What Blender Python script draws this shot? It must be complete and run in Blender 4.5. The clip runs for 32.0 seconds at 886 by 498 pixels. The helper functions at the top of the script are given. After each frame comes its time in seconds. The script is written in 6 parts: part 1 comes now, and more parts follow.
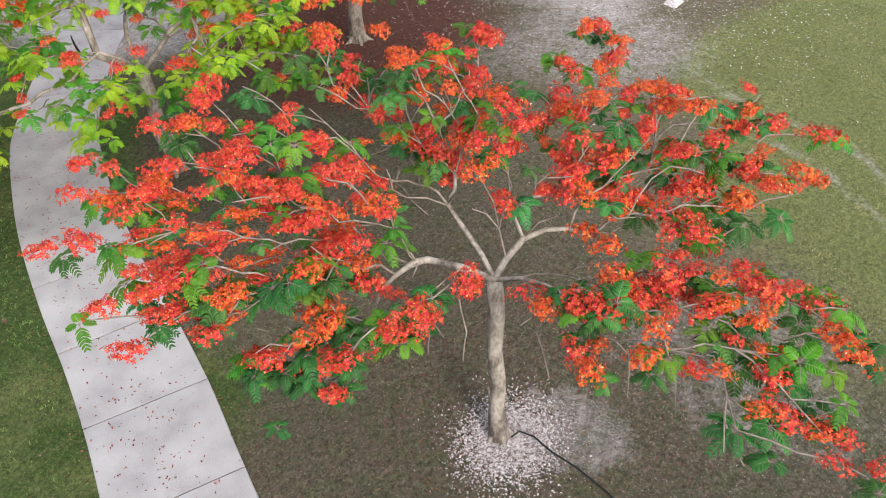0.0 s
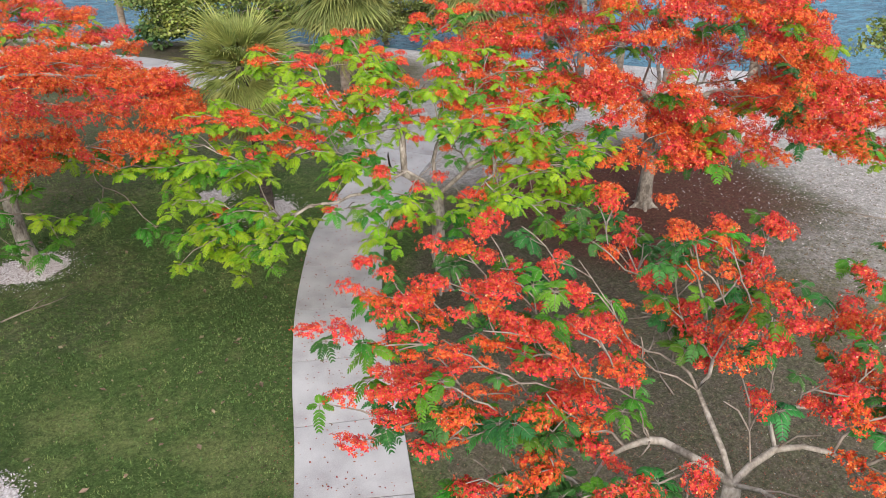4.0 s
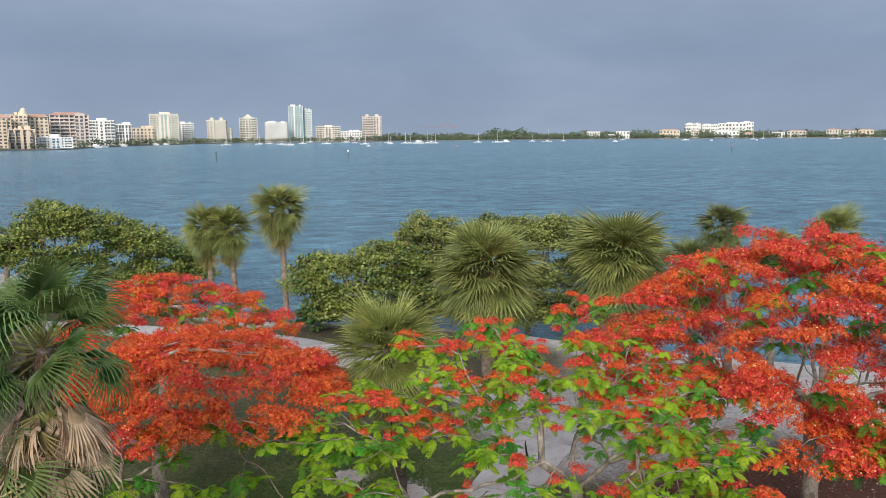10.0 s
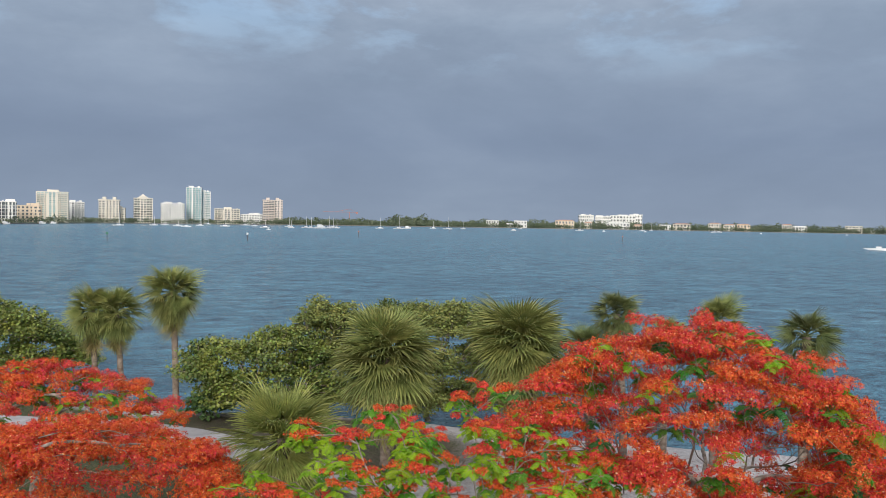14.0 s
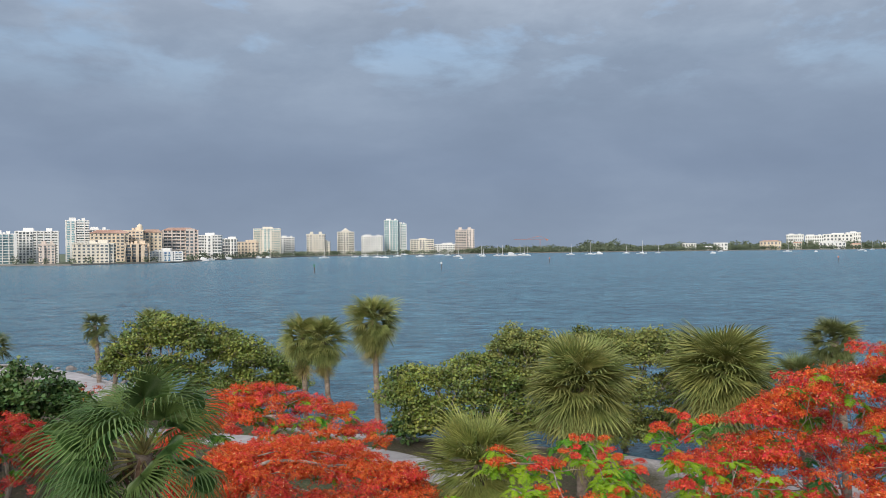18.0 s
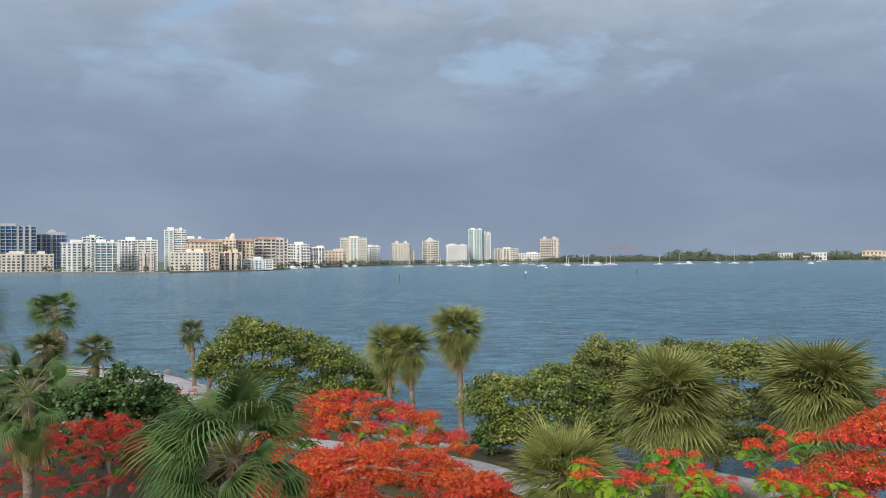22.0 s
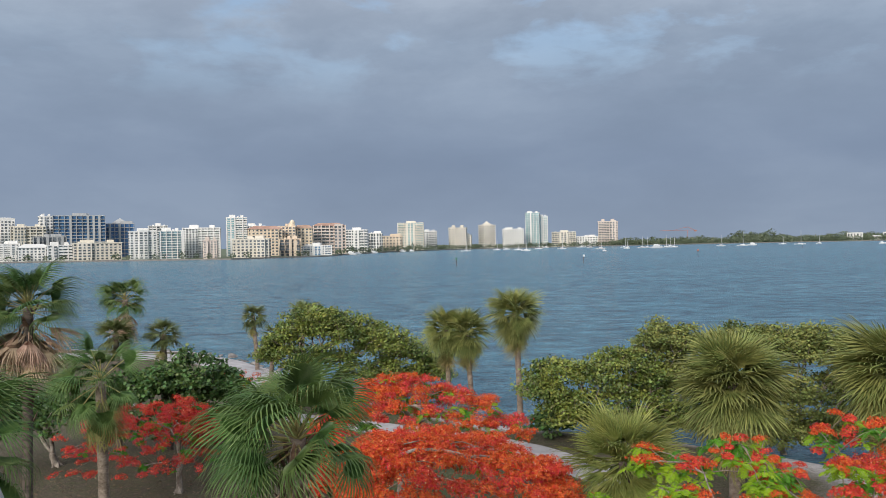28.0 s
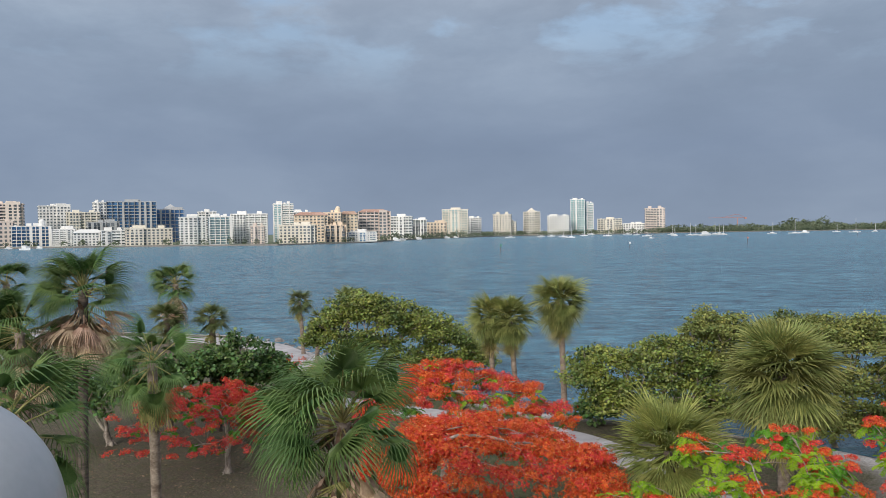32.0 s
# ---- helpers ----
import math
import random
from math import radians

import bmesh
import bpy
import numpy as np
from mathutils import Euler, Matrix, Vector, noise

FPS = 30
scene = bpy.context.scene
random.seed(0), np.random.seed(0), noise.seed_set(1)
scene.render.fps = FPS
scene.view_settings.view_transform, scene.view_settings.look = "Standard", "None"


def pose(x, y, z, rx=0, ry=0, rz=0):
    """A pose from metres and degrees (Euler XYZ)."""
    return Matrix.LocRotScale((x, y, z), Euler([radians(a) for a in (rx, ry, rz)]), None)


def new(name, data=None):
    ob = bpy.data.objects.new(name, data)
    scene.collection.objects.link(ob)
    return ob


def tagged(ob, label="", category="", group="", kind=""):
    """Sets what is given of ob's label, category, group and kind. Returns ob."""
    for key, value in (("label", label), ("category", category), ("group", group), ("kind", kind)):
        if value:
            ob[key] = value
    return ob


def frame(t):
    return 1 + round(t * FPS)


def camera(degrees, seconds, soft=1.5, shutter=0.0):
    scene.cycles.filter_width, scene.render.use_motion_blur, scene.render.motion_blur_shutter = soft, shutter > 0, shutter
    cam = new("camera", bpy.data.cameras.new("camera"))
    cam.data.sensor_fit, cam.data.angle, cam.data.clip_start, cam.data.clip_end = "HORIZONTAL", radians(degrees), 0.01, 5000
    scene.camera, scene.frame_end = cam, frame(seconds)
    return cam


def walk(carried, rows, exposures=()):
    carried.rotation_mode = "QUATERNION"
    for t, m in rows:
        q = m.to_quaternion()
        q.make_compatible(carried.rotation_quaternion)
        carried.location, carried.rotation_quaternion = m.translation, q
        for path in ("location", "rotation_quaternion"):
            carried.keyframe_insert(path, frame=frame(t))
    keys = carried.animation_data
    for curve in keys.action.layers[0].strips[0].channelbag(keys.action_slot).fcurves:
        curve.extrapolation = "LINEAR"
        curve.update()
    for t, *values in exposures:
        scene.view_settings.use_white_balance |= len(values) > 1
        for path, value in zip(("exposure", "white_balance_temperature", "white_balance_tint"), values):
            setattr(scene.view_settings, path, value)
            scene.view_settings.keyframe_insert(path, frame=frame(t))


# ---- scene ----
EYE = 9.2          # the lens above the lawn
cam = camera(58.5, 32.0, soft=0.55)
walk(cam, [
    (0.0, pose(0, 0, EYE, 50.32, 1.21, -49.95)),
    (0.5, pose(0, 0, EYE, 49.32, 2.26, -45.91)),
    (1.0, pose(0, 0, EYE, 54.55, 1.36, -43.98)),
    (1.5, pose(0, 0, EYE, 57.39, -0.47, -42.87)),
    (2.0, pose(0, 0, EYE, 58.69, -2.25, -41.62)),
    (2.5, pose(0, 0, EYE, 59.15, -2.73, -38.99)),
    (3.0, pose(0, 0, EYE, 59.99, -2.08, -35.83)),
    (3.5, pose(0, 0, EYE, 60.88, -1.36, -30.57)),
    (4.0, pose(0, 0, EYE, 61.31, -0.48, -27.03)),
    (4.5, pose(0, 0, EYE, 61.57, 0.62, -23.97)),
    (6.5, pose(0, 0, EYE, 70.62, 0.90, -18.88)),
    (7.0, pose(0, 0, EYE, 73.78, 0.24, -18.67)),
    (7.5, pose(0, 0, EYE, 75.63, -0.29, -18.44)),
    (8.0, pose(0, 0, EYE, 77.27, -0.27, -18.09)),
    (8.5, pose(0, 0, EYE, 78.58, -0.17, -17.72)),
    (9.0, pose(0, 0, EYE, 78.71, 0.09, -17.14)),
    (9.5, pose(0, 0, EYE, 80.04, 0.28, -16.97)),
    (10.0, pose(0, 0, EYE, 81.82, 0.29, -16.86)),
    (10.5, pose(0, 0, EYE, 83.28, 0.26, -16.93)),
    (11.0, pose(0, 0, EYE, 84.27, 0.17, -16.97)),
    (11.5, pose(0, 0, EYE, 85.14, 0.12, -17.25)),
    (12.0, pose(0, 0, EYE, 86.21, -0.11, -18.09)),
    (12.5, pose(0, 0, EYE, 87.06, -0.12, -22.64)),
    (13.0, pose(0, 0, EYE, 87.71, 0.06, -26.86)),
    (13.5, pose(0, 0, EYE, 87.95, -0.50, -26.74)),
    (14.0, pose(0, 0, EYE, 88.06, -1.05, -23.94)),
    (14.5, pose(0, 0, EYE, 88.16, -1.14, -21.01)),
    (15.0, pose(0, 0, EYE, 88.27, -0.83, -18.96)),
    (15.5, pose(0, 0, EYE, 88.48, -0.22, -16.50)),
    (17.5, pose(0, 0, EYE, 89.61, 0.69, -11.03)),
    (18.0, pose(0, 0, EYE, 89.96, 0.54, -10.20)),
    (18.5, pose(0, 0, EYE, 90.21, 0.64, -9.42)),
    (19.0, pose(0, 0, EYE, 90.35, 0.68, -8.82)),
    (19.5, pose(0, 0, EYE, 90.42, 0.66, -8.13)),
    (20.0, pose(0, 0, EYE, 90.49, 0.62, -7.46)),
    (20.5, pose(0, 0, EYE, 90.56, 0.63, -6.98)),
    (21.0, pose(0, 0, EYE, 90.66, 0.55, -6.09)),
    (21.5, pose(0, 0, EYE, 90.69, 0.41, -4.84)),
    (22.0, pose(0, 0, EYE, 90.67, 0.38, -4.11)),
    (22.5, pose(0, 0, EYE, 90.42, 0.38, -3.91)),
    (23.0, pose(0, 0, EYE, 90.26, 0.46, -3.46)),
    (23.5, pose(0, 0, EYE, 90.17, 0.52, -2.69)),
    (24.0, pose(0, 0, EYE, 90.05, 0.63, -2.23)),
    (24.5, pose(0, 0, EYE, 89.85, 0.75, -1.87)),
    (25.0, pose(0, 0, EYE, 89.72, 0.86, -1.56)),
    (25.5, pose(0, 0, EYE, 89.64, 0.99, -1.34)),
    (27.5, pose(0, 0, EYE, 89.57, 0.97, -0.37)),
    (28.0, pose(0, 0, EYE, 89.58, 1.03, -0.00)),
    (28.5, pose(0, 0, EYE, 89.52, 1.07, 0.31)),
    (29.0, pose(0, 0, EYE, 89.52, 1.09, 0.73)),
    (29.5, pose(0, 0, EYE, 89.54, 1.10, 1.21)),
    (30.0, pose(0, 0, EYE, 89.57, 1.12, 1.67)),
    (30.5, pose(0, 0, EYE, 89.58, 1.12, 2.08)),
    (31.0, pose(0, 0, EYE, 89.34, 1.13, 2.41)),
    (31.5, pose(0, 0, EYE, 88.88, 1.03, 2.85)),
    (32.0, pose(0, 0, EYE, 88.66, 0.83, 3.21)),
], exposures=[(0.0, 0.76), (4.5, 0.68), (6.5, 0.48), (9.0, 0.3), (12.0, 0.06), (17.5, 0.0), (32.0, 0.0)])

# ---- sky and sun ----
world = bpy.data.worlds.new("sky")
scene.world = world
world.use_nodes = True
wn, wl = world.node_tree.nodes, world.node_tree.links
wn.clear()


def wnode(kind, **inputs):
    n = wn.new(kind)
    for k, v in inputs.items():
        n.inputs[k.replace("_", " ")].default_value = v
    return n


SUN_AZ, SUN_EL = radians(203), radians(24)      # behind the lens, low and veiled
sky = wn.new("ShaderNodeTexSky")
sky.sky_type, sky.sun_disc = "NISHITA", False
sky.sun_elevation, sky.sun_rotation = SUN_EL, SUN_AZ
coord = wn.new("ShaderNodeTexCoord")
sep = wn.new("ShaderNodeSeparateXYZ")
wl.new(coord.outputs["Generated"], sep.inputs[0])
# cloud deck: direction divided by height gives flat layers
stretch = wn.new("ShaderNodeMapping")
stretch.inputs["Scale"].default_value = (1.0, 1.0, 2.6)
wl.new(coord.outputs["Generated"], stretch.inputs[0])
cloud = wnode("ShaderNodeTexNoise", Scale=3.0, Detail=8.0, Roughness=0.55, Distortion=0.1)
wl.new(stretch.outputs[0], cloud.inputs["Vector"])
puff = wnode("ShaderNodeTexNoise", Scale=5.5, Detail=8.0, Roughness=0.58, Distortion=0.15)
wl.new(stretch.outputs[0], puff.inputs["Vector"])


def ramp(tree_nodes, stops):
    r = tree_nodes.new("ShaderNodeValToRGB")
    while len(r.color_ramp.elements) < len(stops):
        r.color_ramp.elements.new(0.5)
    for e, (p, c) in zip(r.color_ramp.elements, stops):
        e.position, e.color = p, (*c, 1) if len(c) == 3 else c
    return r


# height of the sky: dull blue rain cloud low down, bright thin cloud overhead
height = ramp(wn, [(0.0, (0.255, 0.320, 0.425)), (0.10, (0.225, 0.290, 0.405)), (0.24, (0.285, 0.36, 0.475)),
                   (0.42, (0.52, 0.58, 0.68)), (0.8, (0.98, 1.00, 1.04))])
wl.new(sep.outputs["Z"], height.inputs[0])
soft = ramp(wn, [(0.34, (0.92, 0.925, 0.93)), (0.50, (1.0, 1.0, 1.0)), (0.68, (1.15, 1.13, 1.10))])
wl.new(cloud.outputs["Fac"], soft.inputs[0])
deck = wn.new("ShaderNodeMixRGB")
deck.blend_type = "MULTIPLY"
deck.inputs[0].default_value = 1.0
wl.new(height.outputs[0], deck.inputs[1])
wl.new(soft.outputs[0], deck.inputs[2])
lumps = ramp(wn, [(0.36, (0.90, 0.905, 0.915)), (0.5, (1.0, 1.0, 1.0)), (0.64, (1.13, 1.12, 1.10))])
fold = wnode("ShaderNodeTexNoise", Scale=9.0, Detail=9.0, Roughness=0.6, Distortion=0.2)
wl.new(stretch.outputs[0], fold.inputs["Vector"])
wl.new(fold.outputs["Fac"], lumps.inputs[0])
high = ramp(wn, [(0.10, (0, 0, 0)), (0.26, (0.8, 0.8, 0.8))])
wl.new(sep.outputs["Z"], high.inputs[0])
lumpy = wn.new("ShaderNodeMixRGB")
lumpy.blend_type = "MULTIPLY"
wl.new(high.outputs[0], lumpy.inputs[0])
wl.new(deck.outputs[0], lumpy.inputs[1])
wl.new(lumps.outputs[0], lumpy.inputs[2])
clear = wn.new("ShaderNodeVectorMath")
clear.operation = "SCALE"
clear.inputs["Scale"].default_value = 0.15
wl.new(sky.outputs[0], clear.inputs[0])
# gaps of blue, only well above the skyline
gap = ramp(wn, [(0.50, (0, 0, 0)), (0.62, (1, 1, 1))])
wl.new(puff.outputs["Fac"], gap.inputs[0])
lift = ramp(wn, [(0.17, (0, 0, 0)), (0.30, (0.75, 0.75, 0.75))])
wl.new(sep.outputs["Z"], lift.inputs[0])
fac = wn.new("ShaderNodeMath")
fac.operation = "MULTIPLY"
wl.new(gap.outputs[0], fac.inputs[0])
wl.new(lift.outputs[0], fac.inputs[1])
blend = wn.new("ShaderNodeMixRGB")
wl.new(fac.outputs[0], blend.inputs[0])
wl.new(lumpy.outputs[0], blend.inputs[1])
wl.new(clear.outputs[0], blend.inputs[2])
bg = wn.new("ShaderNodeBackground")
bg.inputs["Strength"].default_value = 1.0
out = wn.new("ShaderNodeOutputWorld")
wl.new(blend.outputs[0], bg.inputs[0])
wl.new(bg.outputs[0], out.inputs[0])

sun = new("sun", bpy.data.lights.new("sun", "SUN"))
sun.data.energy, sun.data.angle, sun.data.color = 2.7, radians(20), (1.0, 0.93, 0.82)
sun.rotation_euler = Vector((math.sin(SUN_AZ) * math.cos(SUN_EL), math.cos(SUN_AZ) * math.cos(SUN_EL),
                             math.sin(SUN_EL))).to_track_quat("Z", "Y").to_euler()


# ---- materials ----
def material(name, stops, scale=6.0, detail=6.0, rough=0.8, bump=0.3, bump_scale=30.0, random_by="", spread=0.12,
             metal=0.0, translucent=0.0, fine=0.35, stretch_by=(1, 1, 1), spec=0.3):
    """A procedural surface: colour from two noises, relief from a third, and a shift from piece to piece."""
    m = bpy.data.materials.new(name)
    m.use_nodes = True
    n, l = m.node_tree.nodes, m.node_tree.links
    n.clear()
    bsdf, o = n.new("ShaderNodeBsdfPrincipled"), n.new("ShaderNodeOutputMaterial")
    tc, mp = n.new("ShaderNodeTexCoord"), n.new("ShaderNodeMapping")
    mp.inputs["Scale"].default_value = stretch_by
    l.new(tc.outputs["Object"], mp.inputs[0])
    big, small = n.new("ShaderNodeTexNoise"), n.new("ShaderNodeTexNoise")
    big.inputs["Scale"].default_value, big.inputs["Detail"].default_value = scale, detail
    small.inputs["Scale"].default_value, small.inputs["Detail"].default_value = bump_scale, 4.0
    l.new(mp.outputs[0], big.inputs[0])
    l.new(mp.outputs[0], small.inputs[0])
    mix = n.new("ShaderNodeMath")
    mix.operation = "MULTIPLY_ADD"
    mix.inputs[1].default_value = fine
    l.new(small.outputs["Fac"], mix.inputs[0])
    sub = n.new("ShaderNodeMath")
    sub.operation = "MULTIPLY_ADD"
    sub.inputs[1].default_value = 1.0
    sub.inputs[2].default_value = -0.5 * fine
    l.new(big.outputs["Fac"], sub.inputs[0])
    l.new(sub.outputs[0], mix.inputs[2])
    cr = ramp(n, stops)
    l.new(mix.outputs[0], cr.inputs[0])
    colour = cr.outputs[0]
    if random_by:
        info = n.new("ShaderNodeObjectInfo" if random_by == "object" else "ShaderNodeNewGeometry")
        src = info.outputs["Random"] if random_by == "object" else info.outputs["Random Per Island"]
        hsv = n.new("ShaderNodeHueSaturation")
        v = n.new("ShaderNodeMapRange")
        v.inputs[3].default_value, v.inputs[4].default_value = 1 - spread * 2, 1 + spread * 2
        l.new(src, v.inputs[0])
        l.new(v.outputs[0], hsv.inputs["Value"])
        h = n.new("ShaderNodeMapRange")
        h.inputs[3].default_value, h.inputs[4].default_value = 0.5 - spread * 0.16, 0.5 + spread * 0.16
        sw = n.new("ShaderNodeMath")
        sw.operation = "FRACT"
        ml = n.new("ShaderNodeMath")
        ml.operation = "MULTIPLY"
        ml.inputs[1].default_value = 7.31
        l.new(src, ml.inputs[0])
        l.new(ml.outputs[0], sw.inputs[0])
        l.new(sw.outputs[0], h.inputs[0])
        l.new(h.outputs[0], hsv.inputs["Hue"])
        l.new(colour, hsv.inputs["Color"])
        colour = hsv.outputs[0]
    l.new(colour, bsdf.inputs["Base Color"])
    bsdf.inputs["Roughness"].default_value, bsdf.inputs["Metallic"].default_value = rough, metal
    bsdf.inputs["Specular IOR Level"].default_value = spec
    if bump:
        b = n.new("ShaderNodeBump")
        b.inputs["Strength"].default_value, b.inputs["Distance"].default_value = bump, 0.02
        l.new(small.outputs["Fac"], b.inputs["Height"])
        l.new(b.outputs[0], bsdf.inputs["Normal"])
    last = bsdf.outputs[0]
    if translucent:
        tr, mx = n.new("ShaderNodeBsdfTranslucent"), n.new("ShaderNodeMixShader")
        l.new(colour, tr.inputs[0])
        mx.inputs[0].default_value = translucent
        l.new(last, mx.inputs[1])
        l.new(tr.outputs[0], mx.inputs[2])
        last = mx.outputs[0]
    l.new(last, o.inputs[0])
    return m


def two(a, b, lo=0.35, hi=0.65):
    return [(lo, a), (hi, b)]


M = {}
M["concrete"] = material("concrete", [(0.3, (0.315, 0.295, 0.305)), (0.5, (0.405, 0.387, 0.40)), (0.7, (0.475, 0.457, 0.47))], 1.3, 8, 0.9, 0.25, 60, "object", 0.03)
M["bark_pale"] = material("bark_pale", [(0.34, (0.14, 0.115, 0.095)), (0.5, (0.28, 0.24, 0.205)), (0.66, (0.42, 0.37, 0.325))], 5, 7, 0.85, 0.5, 28, fine=0.5, stretch_by=(1, 1, 0.5))
M["twig"] = material("twig", two((0.16, 0.125, 0.10), (0.32, 0.265, 0.225)), 6, 6, 0.85, 0.4, 40)
M["bark_palm"] = material("bark_palm", [(0.3, (0.13, 0.095, 0.075)), (0.5, (0.235, 0.185, 0.15)), (0.7, (0.34, 0.28, 0.235))], 4, 7, 0.9, 0.7, 20, fine=0.6, stretch_by=(1, 1, 1.6))
M["bark_dark"] = material("bark_dark", two((0.055, 0.045, 0.04), (0.15, 0.12, 0.10)), 5, 7, 0.9, 0.7, 20, fine=0.6, stretch_by=(1, 1, 3))
M["boot"] = material("boot", two((0.085, 0.05, 0.035), (0.24, 0.155, 0.115)), 9, 6, 0.9, 0.6, 40, "object", 0.15)
M["leaf_fern"] = material("leaf_fern", two((0.045, 0.165, 0.012), (0.12, 0.31, 0.025)), 3, 4, 0.55, 0.15, 60, "object", 0.16, translucent=0.3)
M["leaf_fern_dark"] = material("leaf_fern_dark", two((0.022, 0.115, 0.022), (0.065, 0.225, 0.045)), 3, 4, 0.55, 0.15, 60, "object", 0.16, translucent=0.25)
M["leaf_fern_young"] = material("leaf_fern_young", two((0.145, 0.30, 0.012), (0.34, 0.50, 0.024)), 3, 4, 0.55, 0.15, 60, "object", 0.12, translucent=0.35)
M["petal_red"] = material("petal_red", two((0.50, 0.032, 0.018), (0.75, 0.088, 0.045)), 14, 3, 0.6, 0.1, 60, "island", 0.12, translucent=0.14)
M["petal_orange"] = material("petal_orange", two((0.55, 0.066, 0.014), (0.76, 0.145, 0.035)), 14, 3, 0.6, 0.1, 60, "island", 0.12, translucent=0.14)
M["petal_crimson"] = material("petal_crimson", two((0.46, 0.022, 0.024), (0.76, 0.065, 0.05)), 14, 3, 0.6, 0.1, 60, "island", 0.12, translucent=0.14)
M["petal_pale"] = material("petal_pale", two((0.72, 0.28, 0.10), (0.85, 0.52, 0.30)), 14, 3, 0.6, 0.1, 60, "island", 0.1, translucent=0.3)
M["frond"] = material("frond", two((0.122, 0.156, 0.042), (0.35, 0.365, 0.125)), 2.5, 5, 0.5, 0.15, 50, "object", 0.14, translucent=0.2)
M["frond_grey"] = material("frond_grey", two((0.085, 0.115, 0.038), (0.22, 0.245, 0.095)), 2.5, 5, 0.5, 0.15, 50, "object", 0.14, translucent=0.2)
M["frond_green"] = material("frond_green", two((0.055, 0.115, 0.03), (0.17, 0.255, 0.08)), 2.5, 5, 0.45, 0.15, 50, "object", 0.14, translucent=0.22)
M["frond_light"] = material("frond_light", two((0.145, 0.19, 0.045), (0.36, 0.385, 0.12)), 2.5, 5, 0.5, 0.15, 50, "object", 0.12, translucent=0.22)
M["frond_dead"] = material("frond_dead", two((0.33, 0.225, 0.15), (0.55, 0.41, 0.295)), 4, 5, 0.8, 0.3, 50, "object", 0.16, translucent=0.15)
M["frond_straw"] = material("frond_straw", two((0.24, 0.21, 0.075), (0.40, 0.36, 0.15)), 4, 5, 0.7, 0.2, 50, "object", 0.14, translucent=0.15)
M["leaf_round"] = material("leaf_round", two((0.068, 0.112, 0.025), (0.275, 0.32, 0.07)), 0.9, 5, 0.45, 0.1, 50, "island", 0.2, translucent=0.15, spec=0.5)
M["leaf_round_dark"] = material("leaf_round_dark", two((0.04, 0.095, 0.025), (0.11, 0.19, 0.05)), 0.9, 5, 0.45, 0.1, 50, "island", 0.2, translucent=0.12, spec=0.5)
M["leaf_olive"] = material("leaf_olive", two((0.11, 0.145, 0.04), (0.30, 0.325, 0.095)), 0.9, 5, 0.55, 0.1, 50, "island", 0.2, translucent=0.12)
# leaf green paled to include the haze of distance, as there is no volume
M["wood_far"] = material("wood_far", [(0.3, (0.08, 0.108, 0.07)), (0.5, (0.125, 0.158, 0.10)), (0.7, (0.18, 0.205, 0.135))], 0.03, 6, 0.9, 0, 1, "island", 0.16)
M["shell"] = material("shell", [(0.34, (0.20, 0.15, 0.14)), (0.46, (0.54, 0.48, 0.48)), (0.6, (0.74, 0.70, 0.71))], 24, 7, 0.9, 0.8, 70, "island", 0.12, fine=0.8)
M["litter"] = material("litter", two((0.11, 0.075, 0.045), (0.25, 0.19, 0.125)), 12, 3, 0.85, 0.2, 60, "island", 0.22)
M["petal_fallen"] = material("petal_fallen", two((0.16, 0.045, 0.032), (0.34, 0.11, 0.07)), 12, 3, 0.8, 0.2, 60, "island", 0.2)
M["hose"] = material("hose", two((0.012, 0.012, 0.013), (0.03, 0.03, 0.032)), 10, 3, 0.5, 0.1, 60)
M["pod"] = material("pod", two((0.02, 0.013, 0.01), (0.05, 0.035, 0.027)), 10, 3, 0.6, 0.2, 60)
M["white_gelcoat"] = material("white_gelcoat", two((0.34, 0.36, 0.39), (0.40, 0.42, 0.45)), 1.2, 4, 0.35, 0.02, 40, spec=0.5)
M["wall_white"] = material("wall_white", two((0.74, 0.73, 0.71), (0.84, 0.83, 0.81)), 0.02, 5, 0.85, 0.0, 1, "object", 0.03)
M["wall_cream"] = material("wall_cream", two((0.68, 0.63, 0.54), (0.80, 0.75, 0.67)), 0.02, 5, 0.85, 0.0, 1, "object", 0.03)
M["wall_peach"] = material("wall_peach", two((0.70, 0.57, 0.44), (0.81, 0.69, 0.55)), 0.02, 5, 0.85, 0.0, 1, "object", 0.03)
M["wall_pink"] = material("wall_pink", two((0.66, 0.56, 0.50), (0.78, 0.68, 0.62)), 0.02, 5, 0.85, 0.0, 1, "object", 0.03)
M["wall_grey"] = material("wall_grey", two((0.36, 0.37, 0.38), (0.50, 0.51, 0.52)), 0.02, 5, 0.85, 0.0, 1, "object", 0.03)
M["roof_tile"] = material("roof_tile", two((0.44, 0.27, 0.20), (0.58, 0.39, 0.31)), 0.1, 5, 0.85, 0.0, 1, "object", 0.05)
# dark and blue glass, with distance haze and sky reflection lightened into the colour
M["glass_dark"] = material("glass_dark", two((0.085, 0.10, 0.115), (0.19, 0.21, 0.225)), 0.05, 3, 0.15, 0.0, 1, "object", 0.2, spec=0.6)
M["glass_blue"] = material("glass_blue", two((0.045, 0.13, 0.27), (0.10, 0.25, 0.45)), 0.05, 3, 0.12, 0.0, 1, "object", 0.12, spec=0.7)
M["glass_aqua"] = material("glass_aqua", two((0.22, 0.38, 0.42), (0.36, 0.53, 0.57)), 0.05, 3, 0.15, 0.0, 1, "object", 0.1, spec=0.6)
